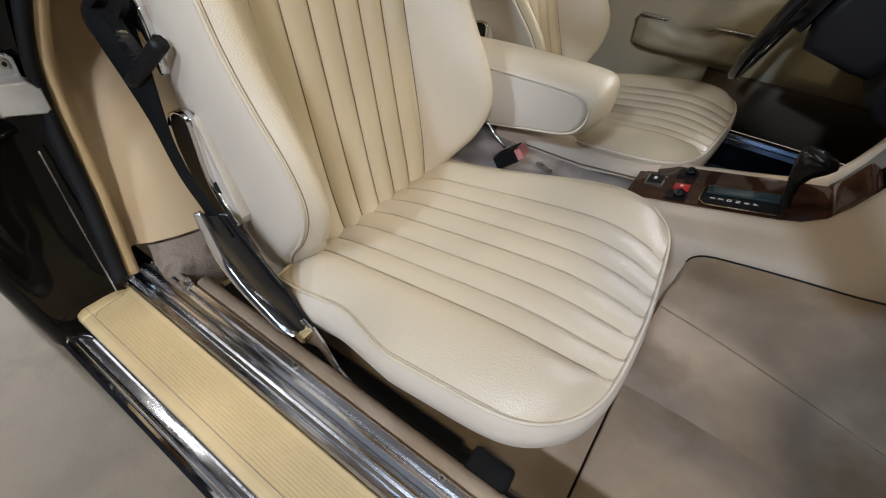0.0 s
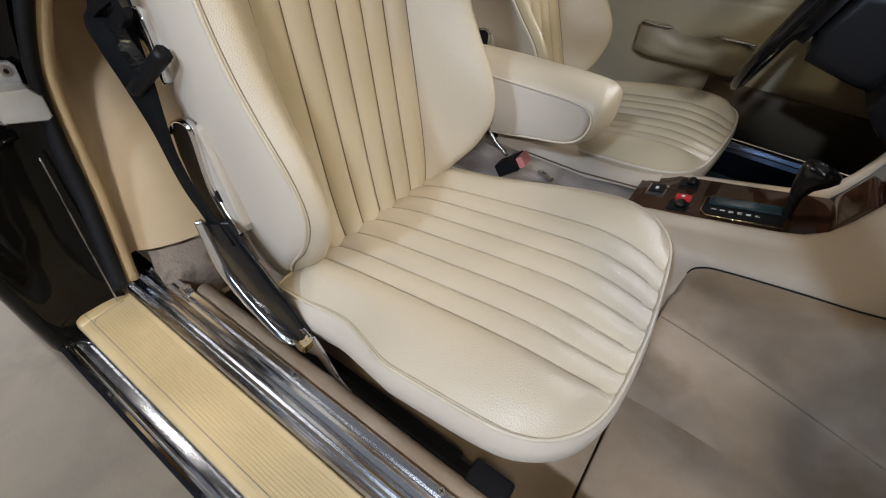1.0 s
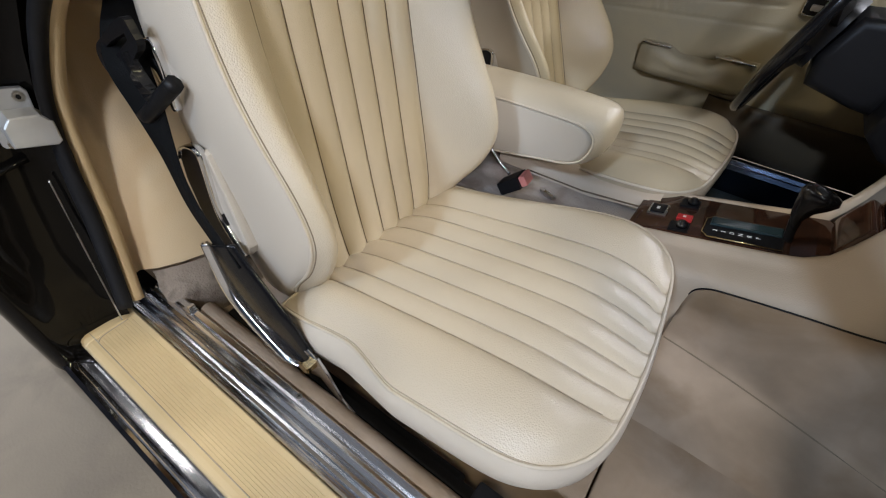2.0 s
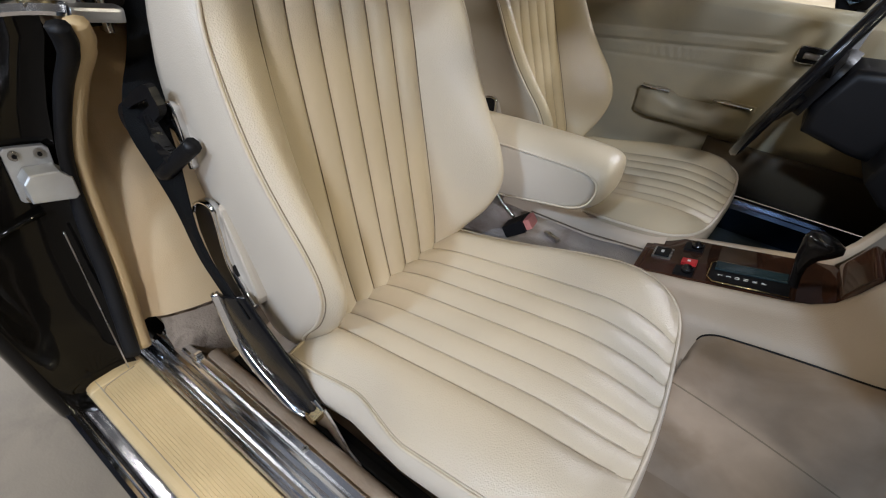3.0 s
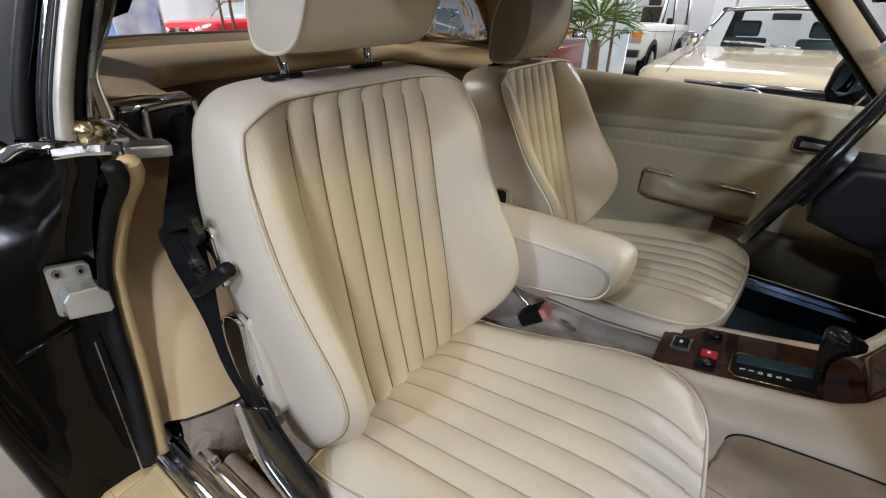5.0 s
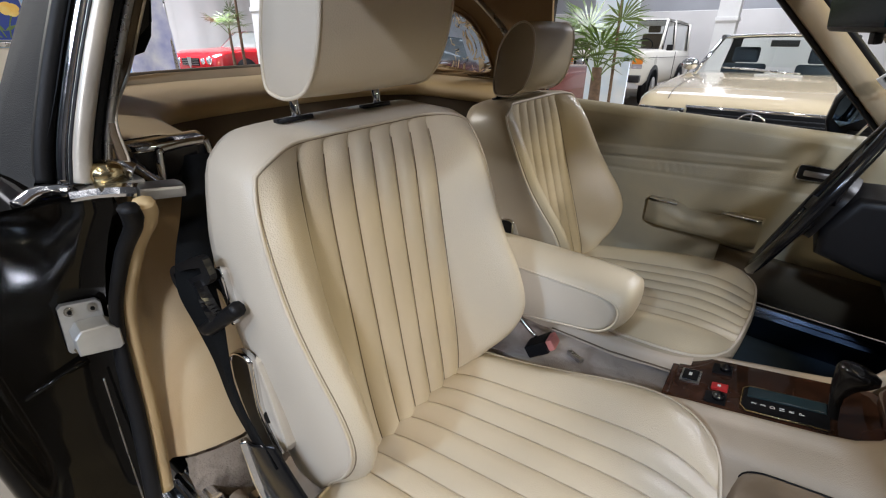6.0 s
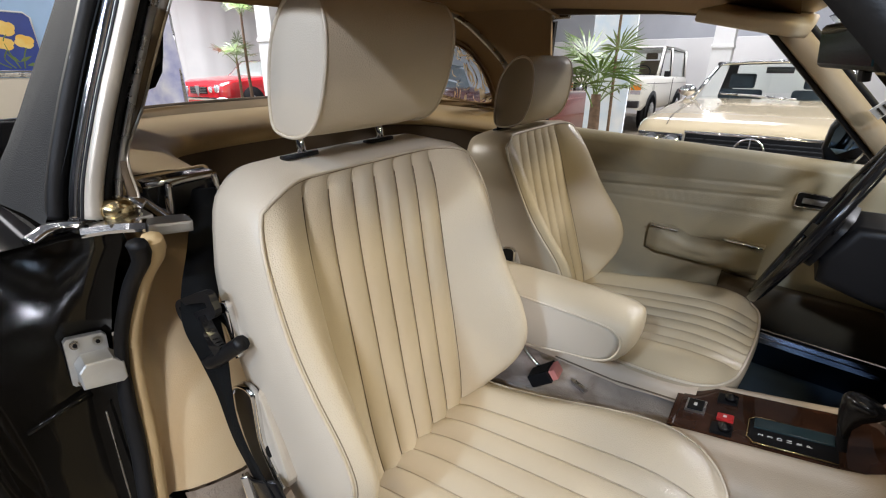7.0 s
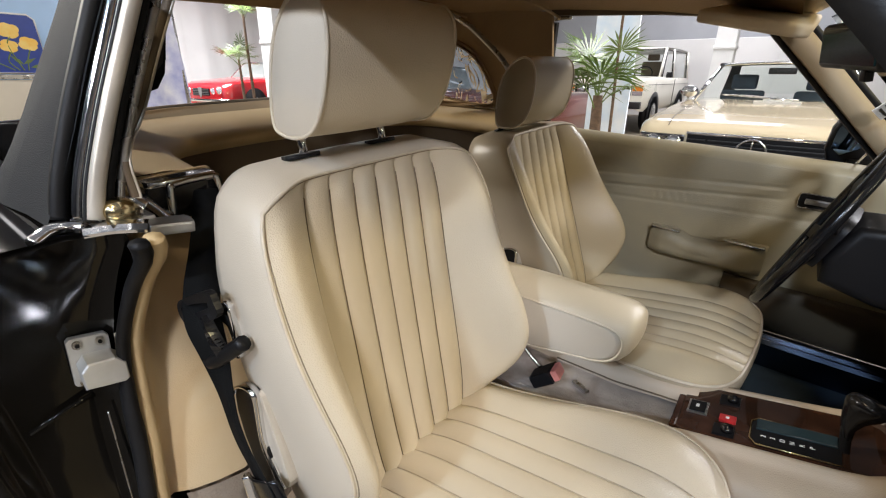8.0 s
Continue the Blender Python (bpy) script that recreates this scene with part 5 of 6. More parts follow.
part("foot", turned(box(0.79, 0.85, 0.77, 0.85, 0.872, 0.90, 0.006), Matrix.Translation(-O)), PLASTIC, om)
part("lever", turned(sweep([(0.80, 0.72, 0.905), (0.818, 0.70, 0.955)], 0.003), Matrix.Translation(-O)), CHROME, om)

# ---- centre armrest ----
arm = thing("armrest", "cream leather folding centre armrest with piped sides", "armrest", (0.36, 0.02, 0.62))
car_things.append(arm)
A = arm.location
face = smooth_path([(0.09, 0, 0.540), (0.20, 0, 0.539), (0.29, 0, 0.542), (0.389, 0, 0.561), (0.450, 0, 0.573), (0.480, 0, 0.588), (0.495, 0, 0.615), (0.494, 0, 0.640), (0.478, 0, 0.654), (0.445, 0, 0.659), (0.374, 0, 0.659), (0.276, 0, 0.657), (0.18, 0, 0.652), (0.09, 0, 0.646), (0.085, 0, 0.60)], 4, closed=True)
mid = Vector((0.35, 0, 0.602))
rows = []
for y, ahead, top, low in ((-0.030, 0.0, 0.0, 0.0), (-0.026, 0.006, 0.007, 0.004), (-0.016, 0.013, 0.016, 0.007), (0.0, 0.018, 0.024, 0.009), (0.025, 0.021, 0.029, 0.010), (0.055, 0.021, 0.028, 0.010), (0.078, 0.017, 0.021, 0.008), (0.090, 0.010, 0.011, 0.005), (0.096, 0.0, 0.0, 0.0)):
    row = []
    for p in face:
        d = p - mid
        row.append(Vector((p.x + ahead * ease(0.06, 0.13, d.x), y, p.z + top * ease(0.0, 0.045, d.z) - low * ease(0.0, 0.045, -d.z))) - A)
    rows.append(row)
part("pad", grid(rows, closed_u=True), LEATHER, arm)
for y, e in ((-0.030, -1), (0.096, 1)):
    rows = [[Vector((mid.x + (p.x - mid.x) * g, y + e * 0.004 * (1 - g * g), mid.z + (p.z - mid.z) * g)) - A for p in face] for g in (1, 0.9, 0.6, 0.3, 0.1)]
    sidep = part("side_panel", grid(rows, closed_u=True, cap=True), LEATHER_SIDE, arm)
    part("piping", sweep([Vector((p.x, y, p.z)) - A for p in face], 0.0025, closed=True, up=(0, 1, 0)), PIPING, sidep)
part("hinge", turned(disc(0.012, 0.22, 14), Matrix.Translation(Vector((0.20, 0.02, 0.60)) - A) @ Matrix.Rotation(math.pi / 2, 4, "X")), PLASTIC, arm)

# ---- tunnel and console ----
part("tunnel", slab([(-0.125, 0.28), (-0.112, 0.42), (-0.080, 0.462), (0.150, 0.462), (0.185, 0.42), (0.20, 0.28)], "x", -0.5, 0.64, 0.0), WORN, body, "worn grey-beige carpeted tunnel", smooth=False)
part("tunnel_tray", grid([[(x, y, z + 0.02 * ease(0.5, 0.62, x)) for y, z in ((0.068, 0.462), (0.074, 0.480), (0.084, 0.494), (0.115, 0.503), (0.145, 0.498), (0.158, 0.47), (0.165, 0.42))] for x in (0.26, 0.34, 0.42, 0.50, 0.58, 0.64)]), CONSOLE, body, "beige vinyl tunnel side")
part("tunnel_seam", sweep([(0.34, 0.070, 0.466), (0.48, 0.070, 0.468), (0.62, 0.070, 0.486)], 0.002), BULKHEAD, body, "dark carpet seam")
clip = thing("loose_clip", "small grey metal clip on tunnel carpet", "clip", (0.425, 0.003, 0.468))
car_things.append(clip)
part("blade", turned(box(-0.022, 0.022, -0.005, 0.005, -0.004, 0.004, 0.002), Matrix.Rotation(radians(-28), 4, "Z") @ Matrix.Rotation(radians(-6), 4, "Y")), SATIN, clip, smooth=False)

console = thing("centre_console", "beige vinyl console with dark wood veneer plate", "console", (0.78, 0.04, 0.46))
car_things.append(console)
CO = console.location


XS = [0.585, 0.60, 0.62, 0.66, 0.70, 0.743, 0.80, 0.85, 0.88, 0.905, 0.922, 0.935, 0.945, 0.955, 0.97, 1.0, 1.06, 1.15]
RIM = [0.470, 0.488, 0.503, 0.514, 0.523, 0.534, 0.548, 0.561, 0.572, 0.592, 0.625, 0.660, 0.695, 0.725, 0.760, 0.80, 0.84, 0.86]
SEAM = [0.440, 0.450, 0.462, 0.472, 0.480, 0.488, 0.499, 0.508, 0.513, 0.518, 0.521, 0.524, 0.526, 0.528, 0.532, 0.540, 0.560, 0.60]
right, left = [], []
for x, zr, zs_ in zip(XS, RIM, SEAM):
    w = 0.02 * ease(0.85, 1.15, x)
    right.append([Vector(p) - CO for p in ((x, -0.029 - w, zr - 0.03), (x, -0.030 - w, zr - 0.004), (x, -0.034 - w, zr), (x, -0.041 - w, zr - 0.002), (x, -0.048 - w, zr - 0.012), (x, -0.06 - w, zr - 0.4 * (zr - zs_)), (x, -0.09 - w, zs_ + 0.02), (x, -0.108 - w, zs_), (x, -0.116 - w, zs_ - 0.06), (x, -0.120 - w, 0.29))])
    left.append([Vector(p) - CO for p in ((x, 0.118 + w, zr - 0.03), (x, 0.120 + w, zr - 0.004), (x, 0.128 + w, zr), (x, 0.138 + w, zr - 0.002), (x, 0.148 + w, zr - 0.012), (x, 0.165 + w, zr - 0.06), (x, 0.185 + w, zs_ - 0.04), (x, 0.20 + w, 0.30))])
part("side_wall", grid(right), CONSOLE, console, "smooth beige console side")
part("side_wall", grid(left), CONSOLE, console, "smooth beige console side")
# carpet panel on the passenger side, under a dark seam
cz = lambda x: 0.488 + 0.20 * (x - 0.755) + 0.10 * max(x - 0.98, 0)
fold = lambda x: max(0.300, 0.362 - 0.155 * (x - 0.77))
xs = [0.757, 0.760, 0.768, 0.785, 0.81, 0.86, 0.92, 0.98, 1.05, 1.15, 1.30, 1.42]
dz = [0.05, 0.022, 0.008, 0.001, 0, 0, 0, 0, 0, 0, 0, 0]
rows = []
for x, d in zip(xs, dz):
    z = cz(x) - d
    w = 0.05 * ease(0.80, 1.45, x)
    rows.append([Vector(p) - CO for p in ((x, -0.108 - w, z), (x, -0.115 - w, z - 0.003), (x, -0.120 - w, z - 0.05), (x, -0.124 - w, 0.42), (x, -0.127 - w, fold(x) + 0.02), (x, -0.130 - w, fold(x)), (x, -0.140 - w, fold(x) * 0.72 + 0.28 * 0.296), (x, -0.160 - w, fold(x) * 0.42 + 0.58 * 0.296), (x, -0.19 - w, fold(x) * 0.18 + 0.82 * 0.296), (x, -0.235 - w, fold(x) * 0.05 + 0.95 * 0.296), (x, -0.29 - w, 0.2945))])
part("carpet_panel", grid(rows), CARPET, console, "worn beige carpet side panel")
part("floor_seam", sweep(smooth_path([Vector((x, -0.1300 - 0.05 * ease(0.80, 1.45, x), fold(x))) - CO for x in xs[1:]], 3), 0.0016), SEAM_AND_SHADE, console, "dark carpet seam along floor")
part("seam", sweep(smooth_path([Vector((x, -0.110 - 0.05 * ease(0.80, 1.45, x), cz(x) - d + 0.001)) - CO for x, d in zip(xs, dz)], 3), 0.0016), PLASTIC, console, "dark seam")
tiltp = Matrix.Translation(Vector((0.62, 0.040, 0.502)) - CO) @ Matrix.Rotation(-math.atan(0.24), 4, "Y")
plate = part("veneer_plate", turned(slab([(0.0, -0.066), (0.012, -0.070), (0.30, -0.068), (0.315, -0.05), (0.315, 0.06), (0.30, 0.078), (0.012, 0.080), (0.0, 0.074)], "z", -0.012, 0.002, 0.002), tiltp), WOOD, console, "glossy dark wood veneer plate", smooth=False)
part("plate_lip", turned(box(-0.012, 0.0, -0.068, 0.076, -0.045, 0.001, 0.003), tiltp), WOOD, console, smooth=False)


def on_plate(name, x0, x1, y0, y1, h, mat, parent, label="", bevel=0.001):
    return part(name, turned(box(x0, x1, y0, y1, 0.0021, 0.0021 + h, bevel), tiltp), mat, parent, label, smooth=False)


sw = on_plate("window_switch", 0.010, 0.045, -0.019, 0.023, 0.003, SATIN, plate, "switch in bright bezel")
on_plate("rocker", 0.014, 0.041, -0.014, 0.018, 0.006, PLASTIC, sw)
on_plate("switch_mark", 0.024, 0.030, -0.003, 0.007, 0.0066, WHITE, sw)
haz = on_plate("hazard_switch", 0.066, 0.093, -0.025, -0.008, 0.007, RED, plate, "red hazard switch")
on_plate("hazard_mark", 0.076, 0.082, -0.020, -0.013, 0.0075, WHITE, haz)
for y0 in (0.030, -0.066):
    r = on_plate("rocker_switch", 0.060, 0.094, y0, y0 + 0.030, 0.005, PLASTIC, plate, "black rocker switch")
    part("cap", turned(disc(0.010, 0.016, 16, 0.004), tiltp @ Matrix.Translation((0.082, y0 + 0.014, 0.011))), KNOB, r)
gate = part("shift_gate", turned(slab([(0.127, -0.064), (0.240, -0.064), (0.240, 0.006), (0.127, 0.006), (0.118, -0.004), (0.118, -0.052)], "z", 0.0021, 0.006, 0.001), tiltp), PLASTIC, plate, "black shift gate with white letters", smooth=False)
part("gate_rim", turned(sweep([(0.240, -0.066, 0.006), (0.126, -0.066, 0.006), (0.116, -0.053, 0.006), (0.116, -0.003, 0.006), (0.126, 0.008, 0.006), (0.180, 0.008, 0.006)], 0.0013), tiltp), BRASS, gate, "thin bright gate rim")
part("gate_slider", turned(box(0.124, 0.236, -0.026, 0.003, 0.006, 0.010, 0.002), tiltp), SLIDER, gate, "dark translucent slide cover", smooth=False)
for k, ch in enumerate("23DNRP"):
    cu = bpy.data.curves.new("letter", "FONT")
    cu.body, cu.size, cu.extrude, cu.align_x = ch, 0.0105, 0.0002, "CENTER"
    lo = new("letter", cu)
    me = bpy.data.meshes.new_from_object(lo.evaluated_get(bpy.context.evaluated_depsgraph_get()))
    me.materials.clear()
    me.materials.append(WHITE)
    bpy.data.objects.remove(lo)
    tx = new("letter", me)
    tx.parent = gate
    tx.matrix_basis = tiltp @ Matrix.Translation((0.139 + 0.0135 * k, -0.041, 0.0064)) @ Matrix.Rotation(math.pi / 2, 4, "Z")
lev = part("shift_lever", sweep(smooth_path([Vector(p) - CO for p in ((0.858, 0.020, 0.552), (0.852, 0.024, 0.580), (0.846, 0.028, 0.605))], 4), [(0.007, 0.009), (-0.007, 0.009), (-0.007, -0.009), (0.007, -0.009)], up=(0, 1, 0)), PLASTIC, console, "black shift lever")
rows = []
for c, rx, ry in (((0.852, 0.024, 0.585), 0.008, 0.009), ((0.848, 0.026, 0.605), 0.011, 0.011), ((0.850, 0.028, 0.622), 0.017, 0.013), ((0.856, 0.029, 0.636), 0.025, 0.017), ((0.860, 0.030, 0.648), 0.030, 0.020), ((0.861, 0.030, 0.657), 0.027, 0.018), ((0.860, 0.030, 0.662), 0.018, 0.012), ((0.860, 0.030, 0.664), 0.002, 0.001)):
    rows.append([Vector(c) - CO + Vector((1.0 * rx * math.cos(a), 1.0 * ry * math.sin(a), -0.006 * math.cos(a) * (rx / 0.03))) for a in [k * math.pi / 9 for k in range(18)]])
part("knob", grid(rows, closed_u=True), KNOB, lev, "glossy black shift knob")
# ashtray and radio fascia rising towards the dashboard
tiltf = Matrix.Translation(Vector((0.936, 0.05, 0.572)) - CO) @ Matrix.Rotation(radians(-68), 4, "Y")
fas = part("fascia", turned(box(0.0, 0.26, -0.072, 0.074, -0.014, 0.0, 0.003), tiltf), WOOD, console, "wood veneer centre fascia", smooth=False)
part("ashtray_lid", turned(box(-0.002, 0.066, -0.060, 0.060, 0.001, 0.026, 0.012, 4), tiltf), WOOD, fas, "rounded wood ashtray lid")
part("lid_edge", turned(box(0.070, 0.078, -0.066, 0.066, 0.0005, 0.006, 0.001), tiltf), CHROME, fas, "bright strip", smooth=False)
pan = part("control_panel", turned(box(0.084, 0.20, -0.060, 0.060, 0.0005, 0.004, 0.001), tiltf), PLASTIC, fas, "black control panel", smooth=False)
for k in range(5):
    part("control_mark", turned(box(0.105 + 0.018 * k, 0.115 + 0.018 * k, -0.044, -0.030, 0.0042, 0.0048), tiltf), WHITE, pan, smooth=False)
part("control_mark", turned(box(0.100, 0.118, -0.010, 0.024, 0.0042, 0.0048), tiltf), BRASS, pan, smooth=False)

# ---- steering wheel ----
wheel = thing("steering_wheel", "large black four-spoke steering wheel", "steering wheel", (0.752, 0.36, 0.835))
car_things.append(wheel)


def on_wheel(u, v, w):
    """u across, v up the wheel, w towards the driver."""
    return Matrix.Rotation(radians(-8.0), 3, "Z") @ (Vector((0, -u, 0)) + Vector((0.334, 0, 0.943)) * v + Vector((-0.943, 0, 0.334)) * w)


part("rim", sweep([on_wheel(0.196 * math.sin(a), 0.196 * math.cos(a), 0) for a in [k * math.pi / 32 for k in range(64)]], [(0.0135 * math.cos(k * 0.785), 0.0115 * math.sin(k * 0.785)) for k in range(8)], closed=True, up=(-0.943, 0, 0.334)), KNOB, wheel)
pr = []
for s, w in ((1.0, -0.035), (1.0, -0.02), (0.9, -0.008), (0.6, 0.0), (0.02, 0.002)):
    pr.append([on_wheel(0.085 * s * math.copysign(abs(math.sin(a)) ** 0.5, math.sin(a)), 0.062 * s * math.copysign(abs(math.cos(a)) ** 0.5, math.cos(a)) - 0.01, w) for a in [k * math.pi / 16 for k in range(32)]])
part("hub_pad", grid(pr, closed_u=True), PLASTIC, wheel)
for a in (-0.5, 0.5, math.pi - 0.55, math.pi + 0.55):
    sx, sy = math.sin(a + math.pi / 2 * 0), math.cos(a)
    part("spoke", sweep([on_wheel(0.06 * math.copysign(1, sx), 0.03 * math.copysign(1, sy) - 0.01, -0.02), on_wheel(0.19 * math.sin(1.15 if sy > 0 else 1.95) * math.copysign(1, sx), 0.19 * math.cos(1.15 if sy > 0 else 1.95), 0.0)], [(0.016, 0.006), (-0.016, 0.006), (-0.016, -0.006), (0.016, -0.006)], up=(-0.943, 0, 0.334)), PLASTIC, wheel, smooth=False)
part("column", sweep([on_wheel(0, -0.01, -0.03), on_wheel(0, -0.01, -0.24)], [(0.045 * math.cos(k * 0.524), 0.045 * math.sin(k * 0.524)) for k in range(12)]), PLASTIC, wheel)
part("knee_panel", slab([(0.90, 0.76), (0.89, 0.70), (0.93, 0.665), (1.2, 0.62), (1.2, 0.76)], "y", 0.20, 0.67, 0.01), PLASTIC, body, "dark panel under dashboard")
part("column_shroud", slab([(0.770, 0.735), (0.765, 0.79), (0.80, 0.86), (0.96, 0.87), (0.96, 0.70), (0.86, 0.712)], "y", 0.285, 0.435, 0.018, 3), PLASTIC, body, "black steering column shroud")

for ob in car_things:
    ob.matrix_world = BANK @ ob.matrix_basis

# ---- hall things ----
column(-0.95, 12.2, 0.42, 6.5, "white painted steel column with bracket band")
column(-9.0, 5.78, 0.55, 6.5, "white painted hall column")

banner = thing("banner_stand", "white and pale blue upright banner stand", "banner", (-1.13, 4.9, 0))
part("board", box(-0.27, 0.22, -0.02, 0.02, 0.02, 2.1, 0.004), BANNER, banner, smooth=False)
part("foot", box(-0.30, 0.25, -0.15, 0.15, 0, 0.03, 0.01), PLASTIC, banner, smooth=False)


def leaf_fan(bm, at, direction, size, n, rng):
    """A palm frond: a stalk's end with a fan of pointed leaflets."""
    d = Vector(direction).normalized()
    side = d.cross(Vector((0, 0, 1)))
    side = side.normalized() if side.length > 1e-3 else Vector((1, 0, 0))
    upv = side.cross(d)
    for k in range(n):
        a = (k / (n - 1) - 0.5) * 3.6 + rng.uniform(-0.08, 0.08)
        ray = (d * math.cos(a) + side * math.sin(a)) * size * rng.uniform(0.8, 1.1)
        droop = Vector((0, 0, -0.25 * size * rng.uniform(0.2, 1.0)))
        w = upv.cross(ray).normalized() * size * 0.035
        p0, p1, p2 = at + ray * 0.06, at + ray * 0.55 + droop * 0.2 + upv * 0.02 * size, at + ray + droop
        vs = [bm.verts.new(p) for p in (p0 - w * 0.3, p1 - w, p2, p1 + w, p0 + w * 0.3)]
        bm.faces.new(vs)


def palm(x, y, height, fronds, seed, pot, girth=0.05):
    rng = random.Random(seed)
    ob = thing("palm_tree", "potted fan palm with shaggy brown trunk", "plant", (x, y, 0))
    part("pot", turned(grid([[Vector((r * math.cos(a), r * math.sin(a), z)) for a in [k * math.pi / 10 for k in range(20)]] for r, z in ((0.02, 0.0), (0.17, 0.0), (0.21, pot), (0.19, pot), (0.18, pot - 0.04), (0.02, pot - 0.04))], closed_u=True), Matrix()), POT, ob, "dark plant pot")
    part("trunk", grid([[Vector((girth * s * (1 + 0.12 * rng.random()) * math.cos(a) + 0.01 * math.sin(3 * z), girth * s * (1 + 0.12 * rng.random()) * math.sin(a), z)) for a in [k * math.pi / 6 for k in range(12)]] for z, s in [(pot - 0.05 + (height - pot) * k / 9, 1.25 - 0.05 * k) for k in range(10)]], closed_u=True), BARK, ob, "shaggy brown trunk")
    for i in range(fronds):
        az = i * 2.4 + rng.uniform(-0.3, 0.3)
        el = rng.uniform(0.15, 1.35)
        d = Vector((math.cos(az) * math.cos(el), math.sin(az) * math.cos(el), math.sin(el)))
        start = Vector((0, 0, height - 0.22 * rng.random()))
        length = rng.uniform(0.26, 0.50)
        tip = start + d * length
        bm = sweep(smooth_path([start, start + d * length * 0.5 + Vector((0, 0, 0.03)), tip], 4), 0.006)
        leaf_fan(bm, tip, d + Vector((0, 0, -0.15)), rng.uniform(0.26, 0.40), 15, rng)
        part("frond", bm, LEAF, ob, smooth=False)
    return ob


palm(-0.82, 3.55, 1.02, 13, 3, 0.34)
palm(-0.74, 3.75, 2.05, 6, 8, 0.34, 0.012)
palm(-10.6, 5.70, 1.5, 10, 11, 0.45, 0.03)
palm(-10.4, 5.85, 2.5, 10, 12, 0.45, 0.03)


# ---- other cars ----
def car_body(stations, mat, name, parent, label=""):
    """A body lofted over cross-sections: (along, half width, sill z, waist z, top z, top half width)."""
    rows = []
    for s, w, z0, zw, zt, wt in stations:
        half = [(w * 0.90, z0), (w * 0.985, z0 + 0.10), (w, (z0 + zw) / 2), (w * 0.995, zw - 0.03), (w * 0.97, zw), ((w * 0.97 + wt) / 2, (zw + zt) / 2 + 0.01), (wt, zt - 0.006), (wt * 0.6, zt), (0.0, zt + 0.004)]
        rows.append([Vector((-a, s, z)) for a, z in half] + [Vector((a, s, z)) for a, z in half[-2::-1]])
    return part(name, grid(rows, cap=True), mat, parent, label)


def wheel_set(parent, r, spots, mat):
    for x, y in spots:
        t = part("wheel", turned(disc(r, 0.19, 28, 0.03), Matrix.Translation((x, y, r)) @ Matrix.Rotation(math.pi / 2, 4, "Y")), RUBBER, parent, "black tyre")
        part("rim", turned(disc(r * 0.60, 0.20, 24, 0.02), Matrix.Translation((x, y, r)) @ Matrix.Rotation(math.pi / 2, 4, "Y")), mat, t, "bright wheel rim")


def round_lamp(parent, x, y, z, r, name="headlamp"):
    l = part(name, turned(disc(r, 0.03, 24, 0.006), Matrix.Translation((x, y, z)) @ Matrix.Rotation(math.pi / 2, 4, "X")), CHROME, parent, "round headlamp in chrome rim")
    part("lens", turned(disc(r * 0.84, 0.036, 24, 0.008), Matrix.Translation((x, y - 0.003, z)) @ Matrix.Rotation(math.pi / 2, 4, "X")), LENS, l)


# beige roadster: front end towards the driver's door
rs = thing("beige_roadster", "beige roadster with dark roof and wide chrome-edged grille", "car", (0.49, 3.22, 0))
rs.scale = (1, 1, 1.02)
st = [(0.0, 0.74, 0.34, 0.66, 0.70, 0.64), (0.05, 0.82, 0.30, 0.72, 0.755, 0.70), (0.25, 0.86, 0.26, 0.765, 0.80, 0.73), (0.7, 0.88, 0.24, 0.80, 0.845, 0.74), (1.2, 0.88, 0.22, 0.83, 0.88, 0.74), (1.5, 0.88, 0.22, 0.845, 0.905, 0.72), (2.4, 0.885, 0.22, 0.86, 0.89, 0.74), (3.3, 0.87, 0.26, 0.84, 0.88, 0.72), (4.1, 0.80, 0.34, 0.78, 0.80, 0.66)]
hull = car_body(st, BEIGEPAINT, "bodywork", rs, "glossy beige bodywork")
for e in (-1, 1):
    part("bonnet_gap", sweep(smooth_path([(e * 0.60, 0.04, 0.757), (e * 0.62, 0.3, 0.808), (e * 0.63, 0.8, 0.856), (e * 0.63, 1.45, 0.903)], 5), 0.003), RUBBER, hull)
gr = part("grille", box(-0.44, 0.44, -0.035, 0.02, 0.50, 0.71, 0.01), PLASTIC, rs, "wide black slatted grille", smooth=False)
for k in range(6):
    part("slat", box(-0.43, 0.43, -0.042, -0.034, 0.515 + 0.030 * k, 0.523 + 0.030 * k, 0.001), SLAT, gr, smooth=False)
part("grille_frame", sweep([(-0.445, -0.04, 0.715), (0.445, -0.04, 0.715)], [(0.008, 0.010), (-0.008, 0.010), (-0.008, -0.010), (0.008, -0.010)]), CHROME, gr, "chrome grille top")
part("grille_bar", box(-0.44, 0.44, -0.052, -0.036, 0.592, 0.606, 0.003), CHROME, gr, "chrome centre bar", smooth=False)
part("emblem_ring", sweep([(0.098 * math.cos(a), -0.062, 0.60 + 0.098 * math.sin(a)) for a in [k * math.pi / 20 for k in range(40)]], 0.008, closed=True, up=(0, 1, 0)), CHROME, gr, "chrome ring emblem")
part("emblem_spokes", joined(*[sweep([(0, -0.062, 0.60), (0.095 * math.cos(a), -0.062, 0.60 + 0.095 * math.sin(a))], 0.006) for a in (math.pi / 2, math.pi * 7 / 6, math.pi * 11 / 6)]), CHROME, gr)
for e in (-1, 1):
    hs = part("lamp_housing", box(*sorted((e * 0.455, e * 0.80)), -0.03, 0.03, 0.55, 0.70, 0.02), CHROME, rs, "bright lamp housing", smooth=False)
    round_lamp(hs, e * 0.535, -0.035, 0.625, 0.066)
    round_lamp(hs, e * 0.690, -0.030, 0.625, 0.066)
